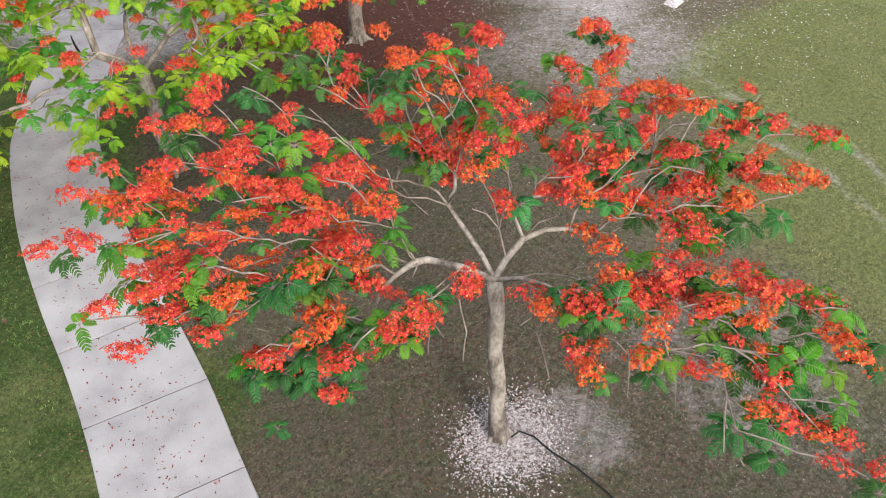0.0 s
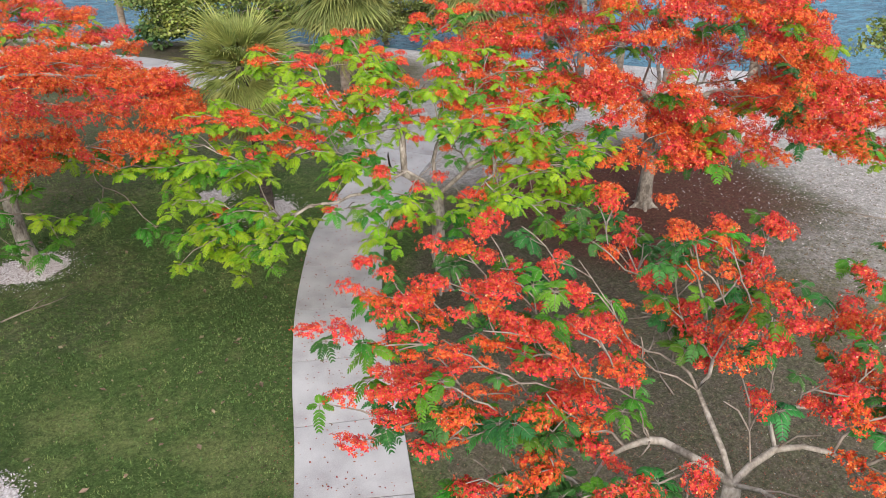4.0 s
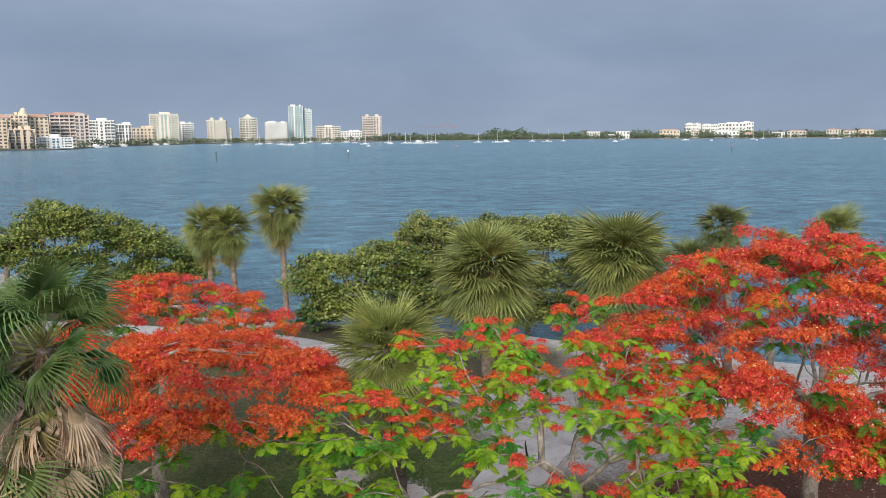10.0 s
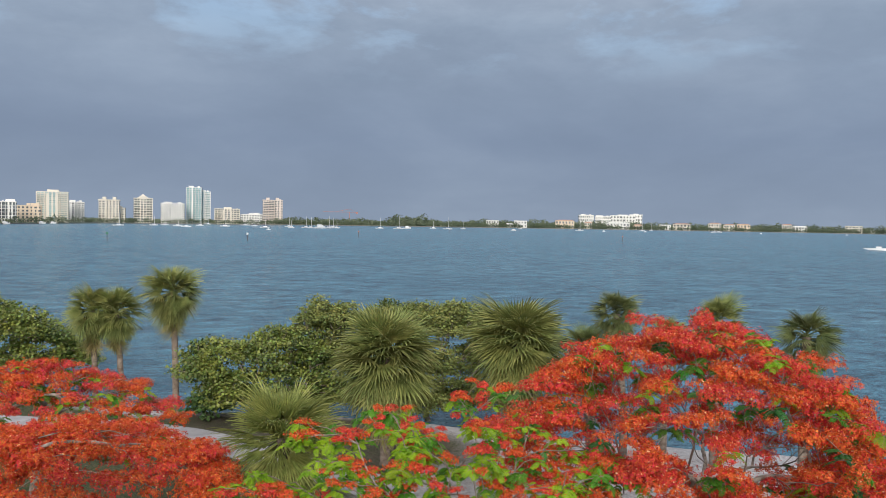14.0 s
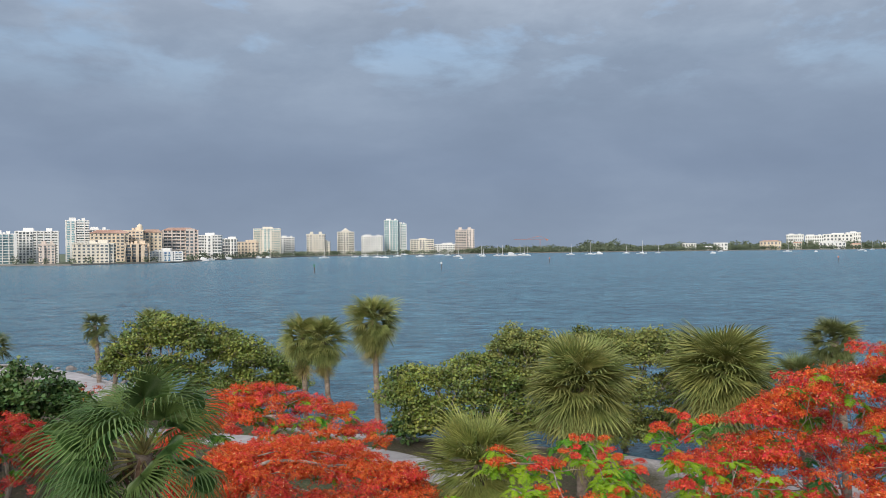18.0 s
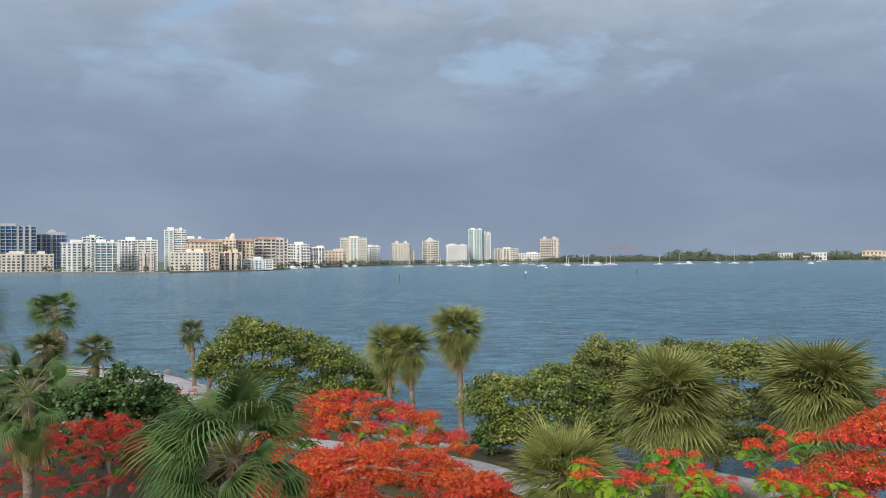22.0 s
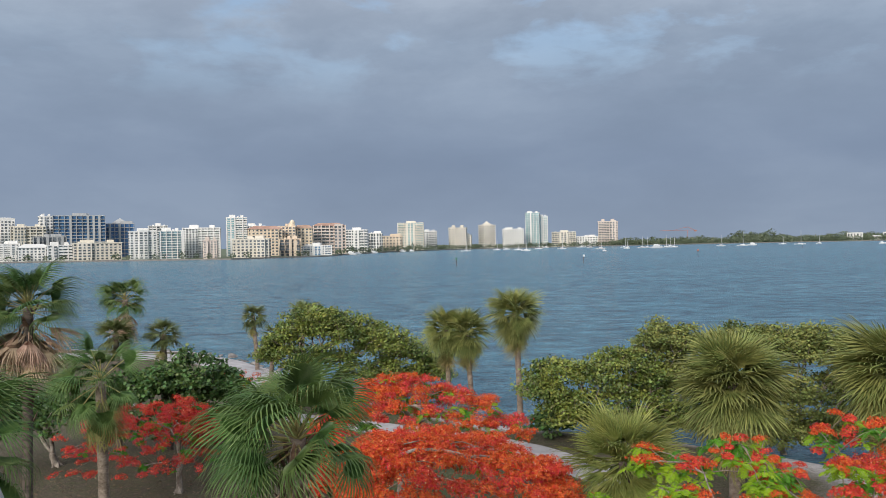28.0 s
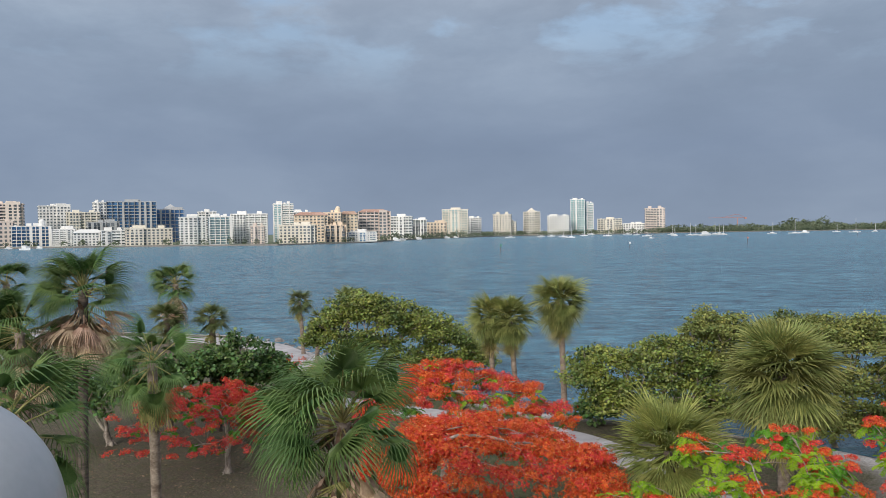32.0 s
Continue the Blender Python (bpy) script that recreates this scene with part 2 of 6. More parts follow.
M["hull_white"] = material("hull_white", two((0.72, 0.73, 0.74), (0.85, 0.85, 0.86)), 0.5, 3, 0.35, 0.0, 1, "object", 0.04)
M["mast"] = material("mast", two((0.6, 0.6, 0.6), (0.75, 0.75, 0.74)), 0.5, 3, 0.4, 0.0, 1)
M["canvas_blue"] = material("canvas_blue", two((0.05, 0.09, 0.17), (0.10, 0.15, 0.25)), 2, 3, 0.8, 0.0, 1, "object", 0.1)
M["steel_red"] = material("steel_red", two((0.45, 0.16, 0.11), (0.60, 0.28, 0.20)), 0.5, 3, 0.6, 0.0, 1)
M["marker_green"] = material("marker_green", two((0.06, 0.20, 0.12), (0.12, 0.32, 0.20)), 0.5, 3, 0.6, 0.0, 1)
M["foam"] = material("foam", two((0.62, 0.66, 0.70), (0.85, 0.87, 0.9)), 1.5, 5, 0.8, 0.2, 8)
M["stone"] = material("stone", two((0.13, 0.12, 0.115), (0.30, 0.28, 0.265)), 2, 6, 0.9, 0.5, 14, "object", 0.12)


# ---- building blocks ----
def mesh(name, verts, faces, mats, index=None, smooth=False):
    me = bpy.data.meshes.new(name)
    me.from_pydata([tuple(v) for v in verts], [], [tuple(q) for q in faces])
    for m in mats if isinstance(mats, (list, tuple)) else [mats]:
        me.materials.append(m)
    if index is not None:
        me.polygons.foreach_set("material_index", index)
    if smooth:
        me.polygons.foreach_set("use_smooth", [True] * len(me.polygons))
    me.update()
    return me


def thing(name, at, label, category, group="", kind=""):
    return tagged(pose_ob(new(name), at), label, category, group, kind)


def pose_ob(ob, at):
    ob.location = at
    return ob


def child(name, me, parent, m=None, label=""):
    """One mesh object under a thing or part, placed in the thing's own axes."""
    ob = new(name, me)
    ob.parent = parent
    if m is not None:
        ob.matrix_basis = m
    return tagged(ob, label)


class Soup:
    """Gathers vertices and faces of one mesh."""

    def __init__(self):
        self.v, self.f, self.i = [], [], []

    def add(self, verts, faces, slot=0):
        k = len(self.v)
        self.v.extend(verts)
        self.f.extend([tuple(a + k for a in q) for q in faces])
        self.i.extend([slot] * len(faces))

    def box(self, c, s, slot=0, turn=0.0):
        x, y, z = (a / 2 for a in s)
        ca, sa = math.cos(turn), math.sin(turn)
        pts = [(c[0] + ca * a - sa * b, c[1] + sa * a + ca * b, c[2] + d) for d in (-z, z) for a, b in ((-x, -y), (x, -y), (x, y), (-x, y))]
        self.add(pts, [(3, 2, 1, 0), (4, 5, 6, 7), (0, 1, 5, 4), (1, 2, 6, 5), (2, 3, 7, 6), (3, 0, 4, 7)], slot)

    def tube(self, path, radii, sides=6, slot=0, cap=True):
        """A tapered round bar along a line of points."""
        path = [Vector(p) for p in path]
        k, n = len(self.v), len(path)
        up = Vector((0.31, 0.17, 0.93))
        for j, p in enumerate(path):
            d = (path[min(j + 1, n - 1)] - path[max(j - 1, 0)])
            d = d.normalized() if d.length > 1e-6 else Vector((0, 0, 1))
            a = d.cross(up)
            a = a.normalized() if a.length > 0.05 else d.cross(Vector((1, 0, 0))).normalized()
            b = d.cross(a)
            for s in range(sides):
                w = 2 * math.pi * s / sides
                self.v.append(tuple(p + radii[j] * (math.cos(w) * a + math.sin(w) * b)))
        for j in range(n - 1):
            for s in range(sides):
                s2 = (s + 1) % sides
                self.f.append((k + j * sides + s, k + j * sides + s2, k + (j + 1) * sides + s2, k + (j + 1) * sides + s))
                self.i.append(slot)
        if cap:
            self.f.append(tuple(k + (n - 1) * sides + s for s in range(sides)))
            self.f.append(tuple(k + s for s in reversed(range(sides))))
            self.i.extend([slot, slot])

    def mesh(self, name, mats, smooth=False):
        return mesh(name, self.v, self.f, mats, self.i, smooth)


def rot_to(d, spin=0.0):
    """A turn that carries +X to direction d."""
    return Vector(d).to_track_quat("X", "Z").to_matrix().to_4x4() @ Matrix.Rotation(spin, 4, "X")


# ---- ground ----
SHORE = np.array([(-2600, 900), (-400, 210), (-90, 95), (-40, 77), (-22, 73), (-13, 63), (-4, 50), (2, 43), (8, 40), (15, 36.5), (22, 31),
                  (30, 26), (35, 21.5), (41, 17.5), (49, 8), (63, -8), (300, -240), (2600, -2300)], float)


def inland(x, y):
    """Metres from the waterline, positive on land."""
    ys = np.interp(x, SHORE[:, 0], SHORE[:, 1])
    slope = (np.interp(np.asarray(x) + 1, SHORE[:, 0], SHORE[:, 1]) - np.interp(np.asarray(x) - 1, SHORE[:, 0], SHORE[:, 1])) / 2
    return (ys - y) / np.sqrt(1 + slope ** 2)


def ground_z(x, y):
    x, y = np.asarray(x, float), np.asarray(y, float)
    d = inland(x, y)
    width = np.interp(x, [10, 30], [3.0, 9.0])
    s = np.clip(d / width, -4, 1)
    z = -0.75 + 0.75 * np.where(s > 0, s * s * (3 - 2 * s), 0.7 * s)
    return z + np.where(d > 0, 0.025 * np.sin(0.9 * x + 0.4 * y) * np.sin(0.7 * y - 0.3 * x), 0)


gx = np.concatenate([[-2500, -1200, -500, -200, -110], np.arange(-70, 52, 0.35), [60, 90, 200, 500, 1200, 2500]])
gy = np.concatenate([[-2500, -1000, -300, -80, -30], np.arange(-12, 92, 0.35), [100, 130, 200, 400, 900]])
GX, GY = np.meshgrid(gx, gy)
GZ = ground_z(GX, GY)
nx, ny = len(gx), len(gy)
idx = np.arange(nx * ny).reshape(ny, nx)
quads = np.stack([idx[:-1, :-1], idx[:-1, 1:], idx[1:, 1:], idx[1:, :-1]], -1).reshape(-1, 4)
gm = bpy.data.meshes.new("ground")
gm.from_pydata(np.stack([GX, GY, GZ], -1).reshape(-1, 3).tolist(), [], quads.tolist())
gm.polygons.foreach_set("use_smooth", [True] * len(gm.polygons))


def blob(x, y, cx, cy, r, edge):
    return np.clip((r - np.hypot(x - cx, y - cy)) / edge + 0.5, 0, 1)


x_, y_ = GX.ravel(), GY.ravel()
wob = np.array([noise.noise((a * 0.22, b * 0.22, 0.0)) for a, b in zip(x_, y_)])
x_, y_ = x_ + 1.6 * wob, y_ - 1.2 * wob
d_ = inland(x_, y_)
path_x = np.interp(y_, [-10, 5.5, 8.2, 11.3, 15, 18, 21, 24, 31, 40], [1.5, 1.9, 2.8, 3.7, 5.15, 6.95, 9.7, 10, 6, 0])
right_of = np.clip((x_ - path_x) / 1.2, 0, 1)
sand = np.clip((15.5 - d_) / 4.0, 0, 1) * np.clip((x_ - 11.5) / 3, 0, 1)                  # beach of broken shell
sand = np.maximum(sand, 0.82 * np.clip((24 - d_) / 6, 0, 1) * np.clip((x_ - 15.5) / 4, 0, 1) * np.clip((y_ - 7.4) / 2.4, 0, 1))
sand = np.maximum(sand, np.clip((4.2 - d_) / 1.5, 0, 1))
sand = np.maximum(sand, 0.9 * blob(x_, y_, 12.5, 22, 5.5, 3))
litter = 0.86 * right_of * np.clip((12.6 - x_ + 0.6 * y_) / 2.4, 0, 1)
edge_y = np.interp(x_, [3, 8.3, 12.2, 14.3, 17.3, 21, 30], [-4, -0.2, 2.6, 4.6, 6.6, 6.9, 7.4])   # where the mown grass ends
litter = np.maximum(litter, 0.9 * right_of * np.clip((y_ - edge_y) / 1.2 + 0.3, 0, 1))
litter = np.maximum(litter, 0.75 * np.clip((y_ - 17.5) / 5, 0, 1) * (1 - right_of))
litter = np.maximum(litter, 0.6 * blob(x_, y_, -1.2, 17, 4, 4))
litter = np.maximum(litter, 0.92 * np.clip((y_ - 23) / 4, 0, 1) * np.clip((-1.5 - x_) / 3, 0, 1))
litter = np.maximum(litter, 0.45 * np.clip(1 - np.abs(x_ - path_x + 1.7) / 1.8, 0, 1))
mulch = 0.95 * blob(x_, y_, 14.0, 15.0, 4.6, 2.6)
mulch = np.maximum(mulch, 0.42 * blob(x_, y_, 9.8, 9.0, 4.5, 4.0))
shellbits = np.maximum(blob(x_, y_, 9.2, 2.0, 3.6, 4.2) * 0.56, blob(x_, y_, 5.7, 3.85, 1.0, 0.6) * 0.7)
shellbits = np.maximum(shellbits, 0.70 * blob(x_, y_, 17.8, 9.6, 4.2, 4.5))
track = np.clip(1 - np.abs(x_ - 13.2 - 0.28 * (y_ - 3) + 0.8 * wob) / 0.8, 0, 1) * np.clip((8.5 - y_) / 2, 0, 1)
litter = np.maximum(litter, 0.45 * track)
litter = np.maximum(litter, 0.62 * blob(x_, y_, 19.6, 8.0, 1.6, 2.4))
for tx, lean_ in ((15.6, 0.45), (17.0, 0.45)):                             # wheel marks worn into the grass
    rut = np.clip(1 - np.abs(x_ - tx - lean_ * (y_ - 5) + 0.5 * wob) / 0.7, 0, 1) * np.clip((9 - y_) / 2, 0, 1)
    shellbits = np.maximum(shellbits, 0.72 * rut)
layer = gm.color_attributes.new("zones", "FLOAT_COLOR", "POINT")
layer.data.foreach_set("color", np.stack([sand, litter, mulch, shellbits], -1).astype(np.float32).ravel())
dry = np.clip((x_ - 9.5 - 0.35 * (y_ - 2)) / 3, 0, 1) * np.clip((12 - y_) / 4, 0, 1)
dry = np.maximum(dry, 0.25 * np.clip((6 - np.hypot(x_ + 1.0, y_ - 7.0)) / 4, 0, 1))
layer = gm.color_attributes.new("lawn", "FLOAT_COLOR", "POINT")
layer.data.foreach_set("color", np.stack([dry, dry, dry, dry], -1).astype(np.float32).ravel())
gmat = bpy.data.materials.new("park_ground")
gmat.use_nodes = True
n, l = gmat.node_tree.nodes, gmat.node_tree.links
bsdf = n["Principled BSDF"]
bsdf.inputs["Roughness"].default_value = 0.95
bsdf.inputs["Specular IOR Level"].default_value = 0.15
tc = n.new("ShaderNodeTexCoord")


def gnoise(scale, detail=6.0, rough=0.6):
    t = n.new("ShaderNodeTexNoise")
    t.inputs["Scale"].default_value, t.inputs["Detail"].default_value, t.inputs["Roughness"].default_value = scale, detail, rough
    l.new(tc.outputs["Object"], t.inputs[0])
    return t.outputs["Fac"]


def gramp(src, stops):
    r = ramp(n, stops)
    l.new(src, r.inputs[0])
    return r.outputs[0]


def gmix(f, a, b):
    m = n.new("ShaderNodeMixRGB")
    l.new(f, m.inputs[0])
    l.new(a, m.inputs[1])
    l.new(b, m.inputs[2])
    return m.outputs[0]


zone = n.new("ShaderNodeVertexColor")
zone.layer_name = "zones"
zs = n.new("ShaderNodeSeparateColor")
l.new(zone.outputs["Color"], zs.inputs[0])
fine, mid, wide = gnoise(22, 9, 0.9), gnoise(4, 9, 0.85), gnoise(0.55, 8, 0.7)
lawn = n.new("ShaderNodeVertexColor")
lawn.layer_name = "lawn"
parched = n.new("ShaderNodeMath")
parched.operation = "MULTIPLY_ADD"
parched.inputs[1].default_value = 0.42
l.new(lawn.outputs["Alpha"], parched.inputs[0])
l.new(wide, parched.inputs[2])
grass = gmix(gramp(parched.outputs[0], [(0.5, (0, 0, 0)), (0.74, (1, 1, 1))]),
             gramp(fine, [(0.34, (0.024, 0.046, 0.012)), (0.5, (0.074, 0.125, 0.034)), (0.66, (0.165, 0.21, 0.08))]),
             gramp(fine, [(0.34, (0.075, 0.09, 0.03)), (0.5, (0.20, 0.225, 0.085)), (0.66, (0.36, 0.37, 0.18))]))
earth = gramp(fine, [(0.32, (0.034, 0.026, 0.02)), (0.47, (0.135, 0.103, 0.085)), (0.57, (0.23, 0.182, 0.155)), (0.68, (0.42, 0.345, 0.29))])
shell = gramp(fine, [(0.3, (0.36, 0.31, 0.30)), (0.42, (0.66, 0.615, 0.625)), (0.54, (0.80, 0.765, 0.78)), (0.7, (0.87, 0.85, 0.865))])
dirtshell = gmix(gramp(mid, [(0.3, (0.25, 0.25, 0.25)), (0.56, (1, 1, 1))]), gramp(fine, [(0.3, (0.16, 0.12, 0.105)), (0.7, (0.40, 0.34, 0.31))]), shell)
bark = gramp(fine, [(0.3, (0.045, 0.016, 0.014)), (0.5, (0.145, 0.052, 0.043)), (0.7, (0.30, 0.13, 0.105))])


tear = gnoise(2.2, 12, 0.92)


def breakup(mask, amount=0.9):
    """A patch's edge, torn by noise."""
    s = n.new("ShaderNodeMath")
    s.operation = "ADD"
    l.new(mask, s.inputs[0])
    c = n.new("ShaderNodeMath")
    c.operation = "MULTIPLY_ADD"
    c.inputs[1].default_value, c.inputs[2].default_value = amount, -0.5 * amount - 0.5
    l.new(tear, c.inputs[0])
    l.new(c.outputs[0], s.inputs[1])
    return gramp(s.outputs[0], [(0.0, (0, 0, 0)), (0.55, (1, 1, 1))])


col = gmix(breakup(zs.outputs[1], 1.6), grass, earth)
col = gmix(breakup(zone.outputs["Alpha"], 1.5), col, dirtshell)
col = gmix(breakup(zs.outputs[0], 0.9), col, dirtshell)
col = gmix(breakup(zs.outputs[2], 0.8), col, bark)
# random paler and darker speckle a hand wide, over the whole ground
tuft = gramp(gnoise(9, 10, 0.9), [(0.36, (0.30, 0.30, 0.30)), (0.5, (0.82, 0.82, 0.82)), (0.64, (1.35, 1.32, 1.25))])
mul = n.new("ShaderNodeMixRGB")
mul.blend_type = "MULTIPLY"
mul.inputs[0].default_value = 1.0
l.new(col, mul.inputs[1])
l.new(tuft, mul.inputs[2])
l.new(mul.outputs[0], bsdf.inputs["Base Color"])
bp = n.new("ShaderNodeBump")
bp.inputs["Strength"].default_value, bp.inputs["Distance"].default_value = 0.9, 0.05
l.new(fine, bp.inputs["Height"])
l.new(bp.outputs[0], bsdf.inputs["Normal"])
gm.materials.append(gmat)
tagged(new("ground", gm), "park lawn, leaf litter and broken-shell sand", "ground", kind="structure")

# ---- the bay ----
wm = bpy.data.materials.new("bay_water")
wm.use_nodes = True
n, l = wm.node_tree.nodes, wm.node_tree.links
wb = n["Principled BSDF"]
wb.inputs["Roughness"].default_value, wb.inputs["IOR"].default_value = 0.22, 1.33
tc = n.new("ShaderNodeTexCoord")
mp = n.new("ShaderNodeMapping")
mp.inputs["Scale"].default_value = (0.62, 1.0, 1.0)
mp.inputs["Rotation"].default_value = (0, 0, radians(-18))
l.new(tc.outputs["Object"], mp.inputs[0])


def wnoise(scale, detail, rough=0.6):
    t = n.new("ShaderNodeTexNoise")
    t.inputs["Scale"].default_value, t.inputs["Detail"].default_value, t.inputs["Roughness"].default_value = scale, detail, rough
    l.new(mp.outputs[0], t.inputs[0])
    return t.outputs["Fac"]


# water colour, with the broad patchy sky reflection put into it
shade = ramp(n, [(0.3, (0.052, 0.152, 0.225)), (0.5, (0.075, 0.192, 0.274)), (0.7, (0.10, 0.228, 0.312))])
l.new(wnoise(0.035, 12, 0.78), shade.inputs[0])
# brighter and duller sky reflections of the wave facets, multiplied into the base colour
chop_reflection = ramp(n, [(0.36, (0.25, 0.29, 0.33)), (0.48, (0.95, 0.955, 0.96)), (0.62, (1.6, 1.55, 1.48))])
l.new(wnoise(0.42, 9, 0.82), chop_reflection.inputs[0])
tone = n.new("ShaderNodeMixRGB")
tone.blend_type = "MULTIPLY"
tone.inputs[0].default_value = 1.0
l.new(shade.outputs[0], tone.inputs[1])
l.new(chop_reflection.outputs[0], tone.inputs[2])
l.new(tone.outputs[0], wb.inputs["Base Color"])
b1, b2 = n.new("ShaderNodeBump"), n.new("ShaderNodeBump")
b1.inputs["Strength"].default_value, b1.inputs["Distance"].default_value = 1.0, 0.9
b2.inputs["Strength"].default_value, b2.inputs["Distance"].default_value = 0.9, 0.2
l.new(wnoise(0.55, 6, 0.65), b1.inputs["Height"])
l.new(wnoise(3.2, 4, 0.6), b2.inputs["Height"])
l.new(b1.outputs[0], b2.inputs["Normal"])
b3 = n.new("ShaderNodeBump")
b3.inputs["Strength"].default_value, b3.inputs["Distance"].default_value = 1.0, 2.2
l.new(wnoise(0.11, 8, 0.72), b3.inputs["Height"])
l.new(b3.outputs[0], b1.inputs["Normal"])
l.new(b2.outputs[0], wb.inputs["Normal"])
WATER = -0.6
wx = [-4900, -1500, -300, 0, 300, 1500, 4900]
wv = [(a, b, WATER) for b in wx for a in wx]
wf = [(j * 7 + i, j * 7 + i + 1, j * 7 + i + 8, j * 7 + i + 7) for j in range(6) for i in range(6)]
tagged(new("water", mesh("water", wv, wf, wm)), "choppy blue-grey bay water", "water", kind="structure")

# ---- the concrete path ----
def spline(pts, step):
    """Evenly spaced points on a smooth line through pts (2D)."""
    p = [np.array(q, float) for q in pts]
    p = [2 * p[0] - p[1]] + p + [2 * p[-1] - p[-2]]
    dense = []
    for k in range(1, len(p) - 2):
        for s in np.linspace(0, 1, 40, endpoint=False):
            dense.append(0.5 * (2 * p[k] + (p[k + 1] - p[k - 1]) * s + (2 * p[k - 1] - 5 * p[k] + 4 * p[k + 1] - p[k + 2]) * s ** 2
                                + (3 * p[k] - p[k - 1] - 3 * p[k + 1] + p[k + 2]) * s ** 3))
    dense = np.array(dense)
    run = np.concatenate([[0], np.cumsum(np.hypot(*np.diff(dense, axis=0).T))])
    at = np.arange(0, run[-1], step)
    return np.stack([np.interp(at, run, dense[:, 0]), np.interp(at, run, dense[:, 1])], -1)


def slabs(owner, pts, width, length, top=0.05, deep=0.16, gap=0.02, mat="concrete"):
    """Lays concrete slabs with open joints along a line, each a piece of its own."""
    line = spline(pts, length / 6)
    nrm = np.stack([-np.gradient(line[:, 1]), np.gradient(line[:, 0])], -1)
    nrm /= np.linalg.norm(nrm, axis=1, keepdims=True)
    for k in range(0, len(line) - 6, 6):
        seg, sn = line[k:k + 7].copy(), nrm[k:k + 7]
        tang = np.diff(line[k:k + 7], axis=0)
        seg[0] += tang[0] / np.linalg.norm(tang[0]) * gap / 2
        seg[-1] -= tang[-1] / np.linalg.norm(tang[-1]) * gap / 2
        c = seg.mean(0)
        base = float(ground_z(c[0], c[1]))
        s = Soup()
        w, e = width / 2, 0.015
        rows = []
        for j, (p, q) in enumerate(zip(seg, sn)):
            z = float(ground_z(p[0], p[1])) + top
            inset = e if j in (0, 6) else 0
            rows.append([(*(p - q * w), z - deep), (*(p - q * w), z - e), (*(p - q * (w - e)), z - (e if inset else 0)), (*(p + q * (w - e)), z - (e if inset else 0)),
                         (*(p + q * w), z - e), (*(p + q * w), z - deep)])
        flat = [(a - c[0], b - c[1], z - base) for r in rows for a, b, z in r]
        faces = [(6 * j + i, 6 * j + i + 6, 6 * j + i + 7, 6 * j + i + 1) for j in range(6) for i in range(5)]
        faces += [(0, 1, 2, 3, 4, 5), tuple(36 + i for i in reversed(range(6)))]
        s.add(flat, faces)
        child("slab", s.mesh("slab", M[mat]), owner, Matrix.Translation((c[0], c[1], base)))


PATH = [(-9.0, -16.0), (-4.6, -7.0), (-1.2, -1.2), (0.8, 3.0), (2.2, 6.7), (2.78, 8.2), (3.28, 9.7), (3.75, 11.3), (4.45, 13.35), (5.15, 15.0), (5.95, 16.6), (6.95, 18.0), (7.8, 19.1), (9.0, 20.4), (10.6, 21.8), (12.2, 23.2)]
walkway = tagged(new("pavement"), "winding pale concrete footpath with scored joints", "footpath", kind="structure")
slabs(walkway, PATH, 1.84, 1.81)
SHORE_PATH = [(-46, 64), (-34, 55), (-24, 47.5), (-14.5, 44.8), (-8, 42.0), (-1.5, 38.4), (2.6, 35.6), (5.3, 32.2), (7.4, 28.6), (9.2, 25.4), (10.8, 23.6)]
# the wider walk on the point
SEA_PATH = [(-62, 80), (-40, 70), (-26, 67.5), (-18.5, 63.5), (-14.2, 56), (-11.6, 50), (-9.6, 45)]
promenade = tagged(new("pavement"), "pale concrete shore path along the bank", "footpath", kind="structure")
slabs(promenade, SHORE_PATH, 2.1, 2.4, top=0.035)
sea_walk = tagged(new("pavement"), "broad pale concrete walk behind the seawall", "footpath", kind="structure")
slabs(sea_walk, SEA_PATH, 3.2, 3.0, top=0.03)


# ---- poinciana trees ----
def feather_tuft(rng, mat_list, leaves=6, reach=0.29):
    """A twig end with drooping feathery leaves: each a rib with two rows of narrow leaflet strips."""
    s = Soup()
    for k in range(leaves):
        az = 2 * math.pi * (k + rng.random() * 0.8) / leaves
        el = rng.uniform(-0.15, 0.7)
        L = reach * rng.uniform(0.65, 1.2)
        d = Vector((math.cos(az) * math.cos(el), math.sin(az) * math.cos(el), math.sin(el)))
        side = d.cross(Vector((0, 0, 1))).normalized()
        bend = rng.uniform(0.35, 0.75)
        pts = [d * (L * t) + Vector((0, 0, -bend * L * t * t)) for t in (0, 0.25, 0.5, 0.75, 1.0)]
        n = 7
        for j in range(1, n + 1):
            t = 0.12 + 0.88 * j / n
            i = min(int(t * 4), 3)
            p = pts[i].lerp(pts[i + 1], t * 4 - i)
            fwd = (pts[i + 1] - pts[i]).normalized()
            w = 0.36 * L * math.sin(math.pi * (0.16 + 0.72 * t)) ** 0.7
            for sg in (-1, 1):
                out = (side * sg * 0.86 + fwd * 0.5 + Vector((0, 0, rng.uniform(-0.12, 0.16)))).normalized()
                tip = p + out * w + Vector((0, 0, -0.28 * w))
                wd = fwd * (0.072 * L)
                mid = p + out * w * 0.55 + Vector((0, 0, 0.04 * w))
                s.add([tuple(p - wd * 0.8), tuple(mid - wd), tuple(tip - wd * 0.45), tuple(tip + wd * 0.45), tuple(mid + wd), tuple(p + wd * 0.8)], [(0, 1, 2, 3, 4, 5)], 0)
        s.tube(pts, [0.006, 0.005, 0.004, 0.003, 0.002], 3, 1, cap=False)
    return s.mesh("leaf_spray", mat_list)


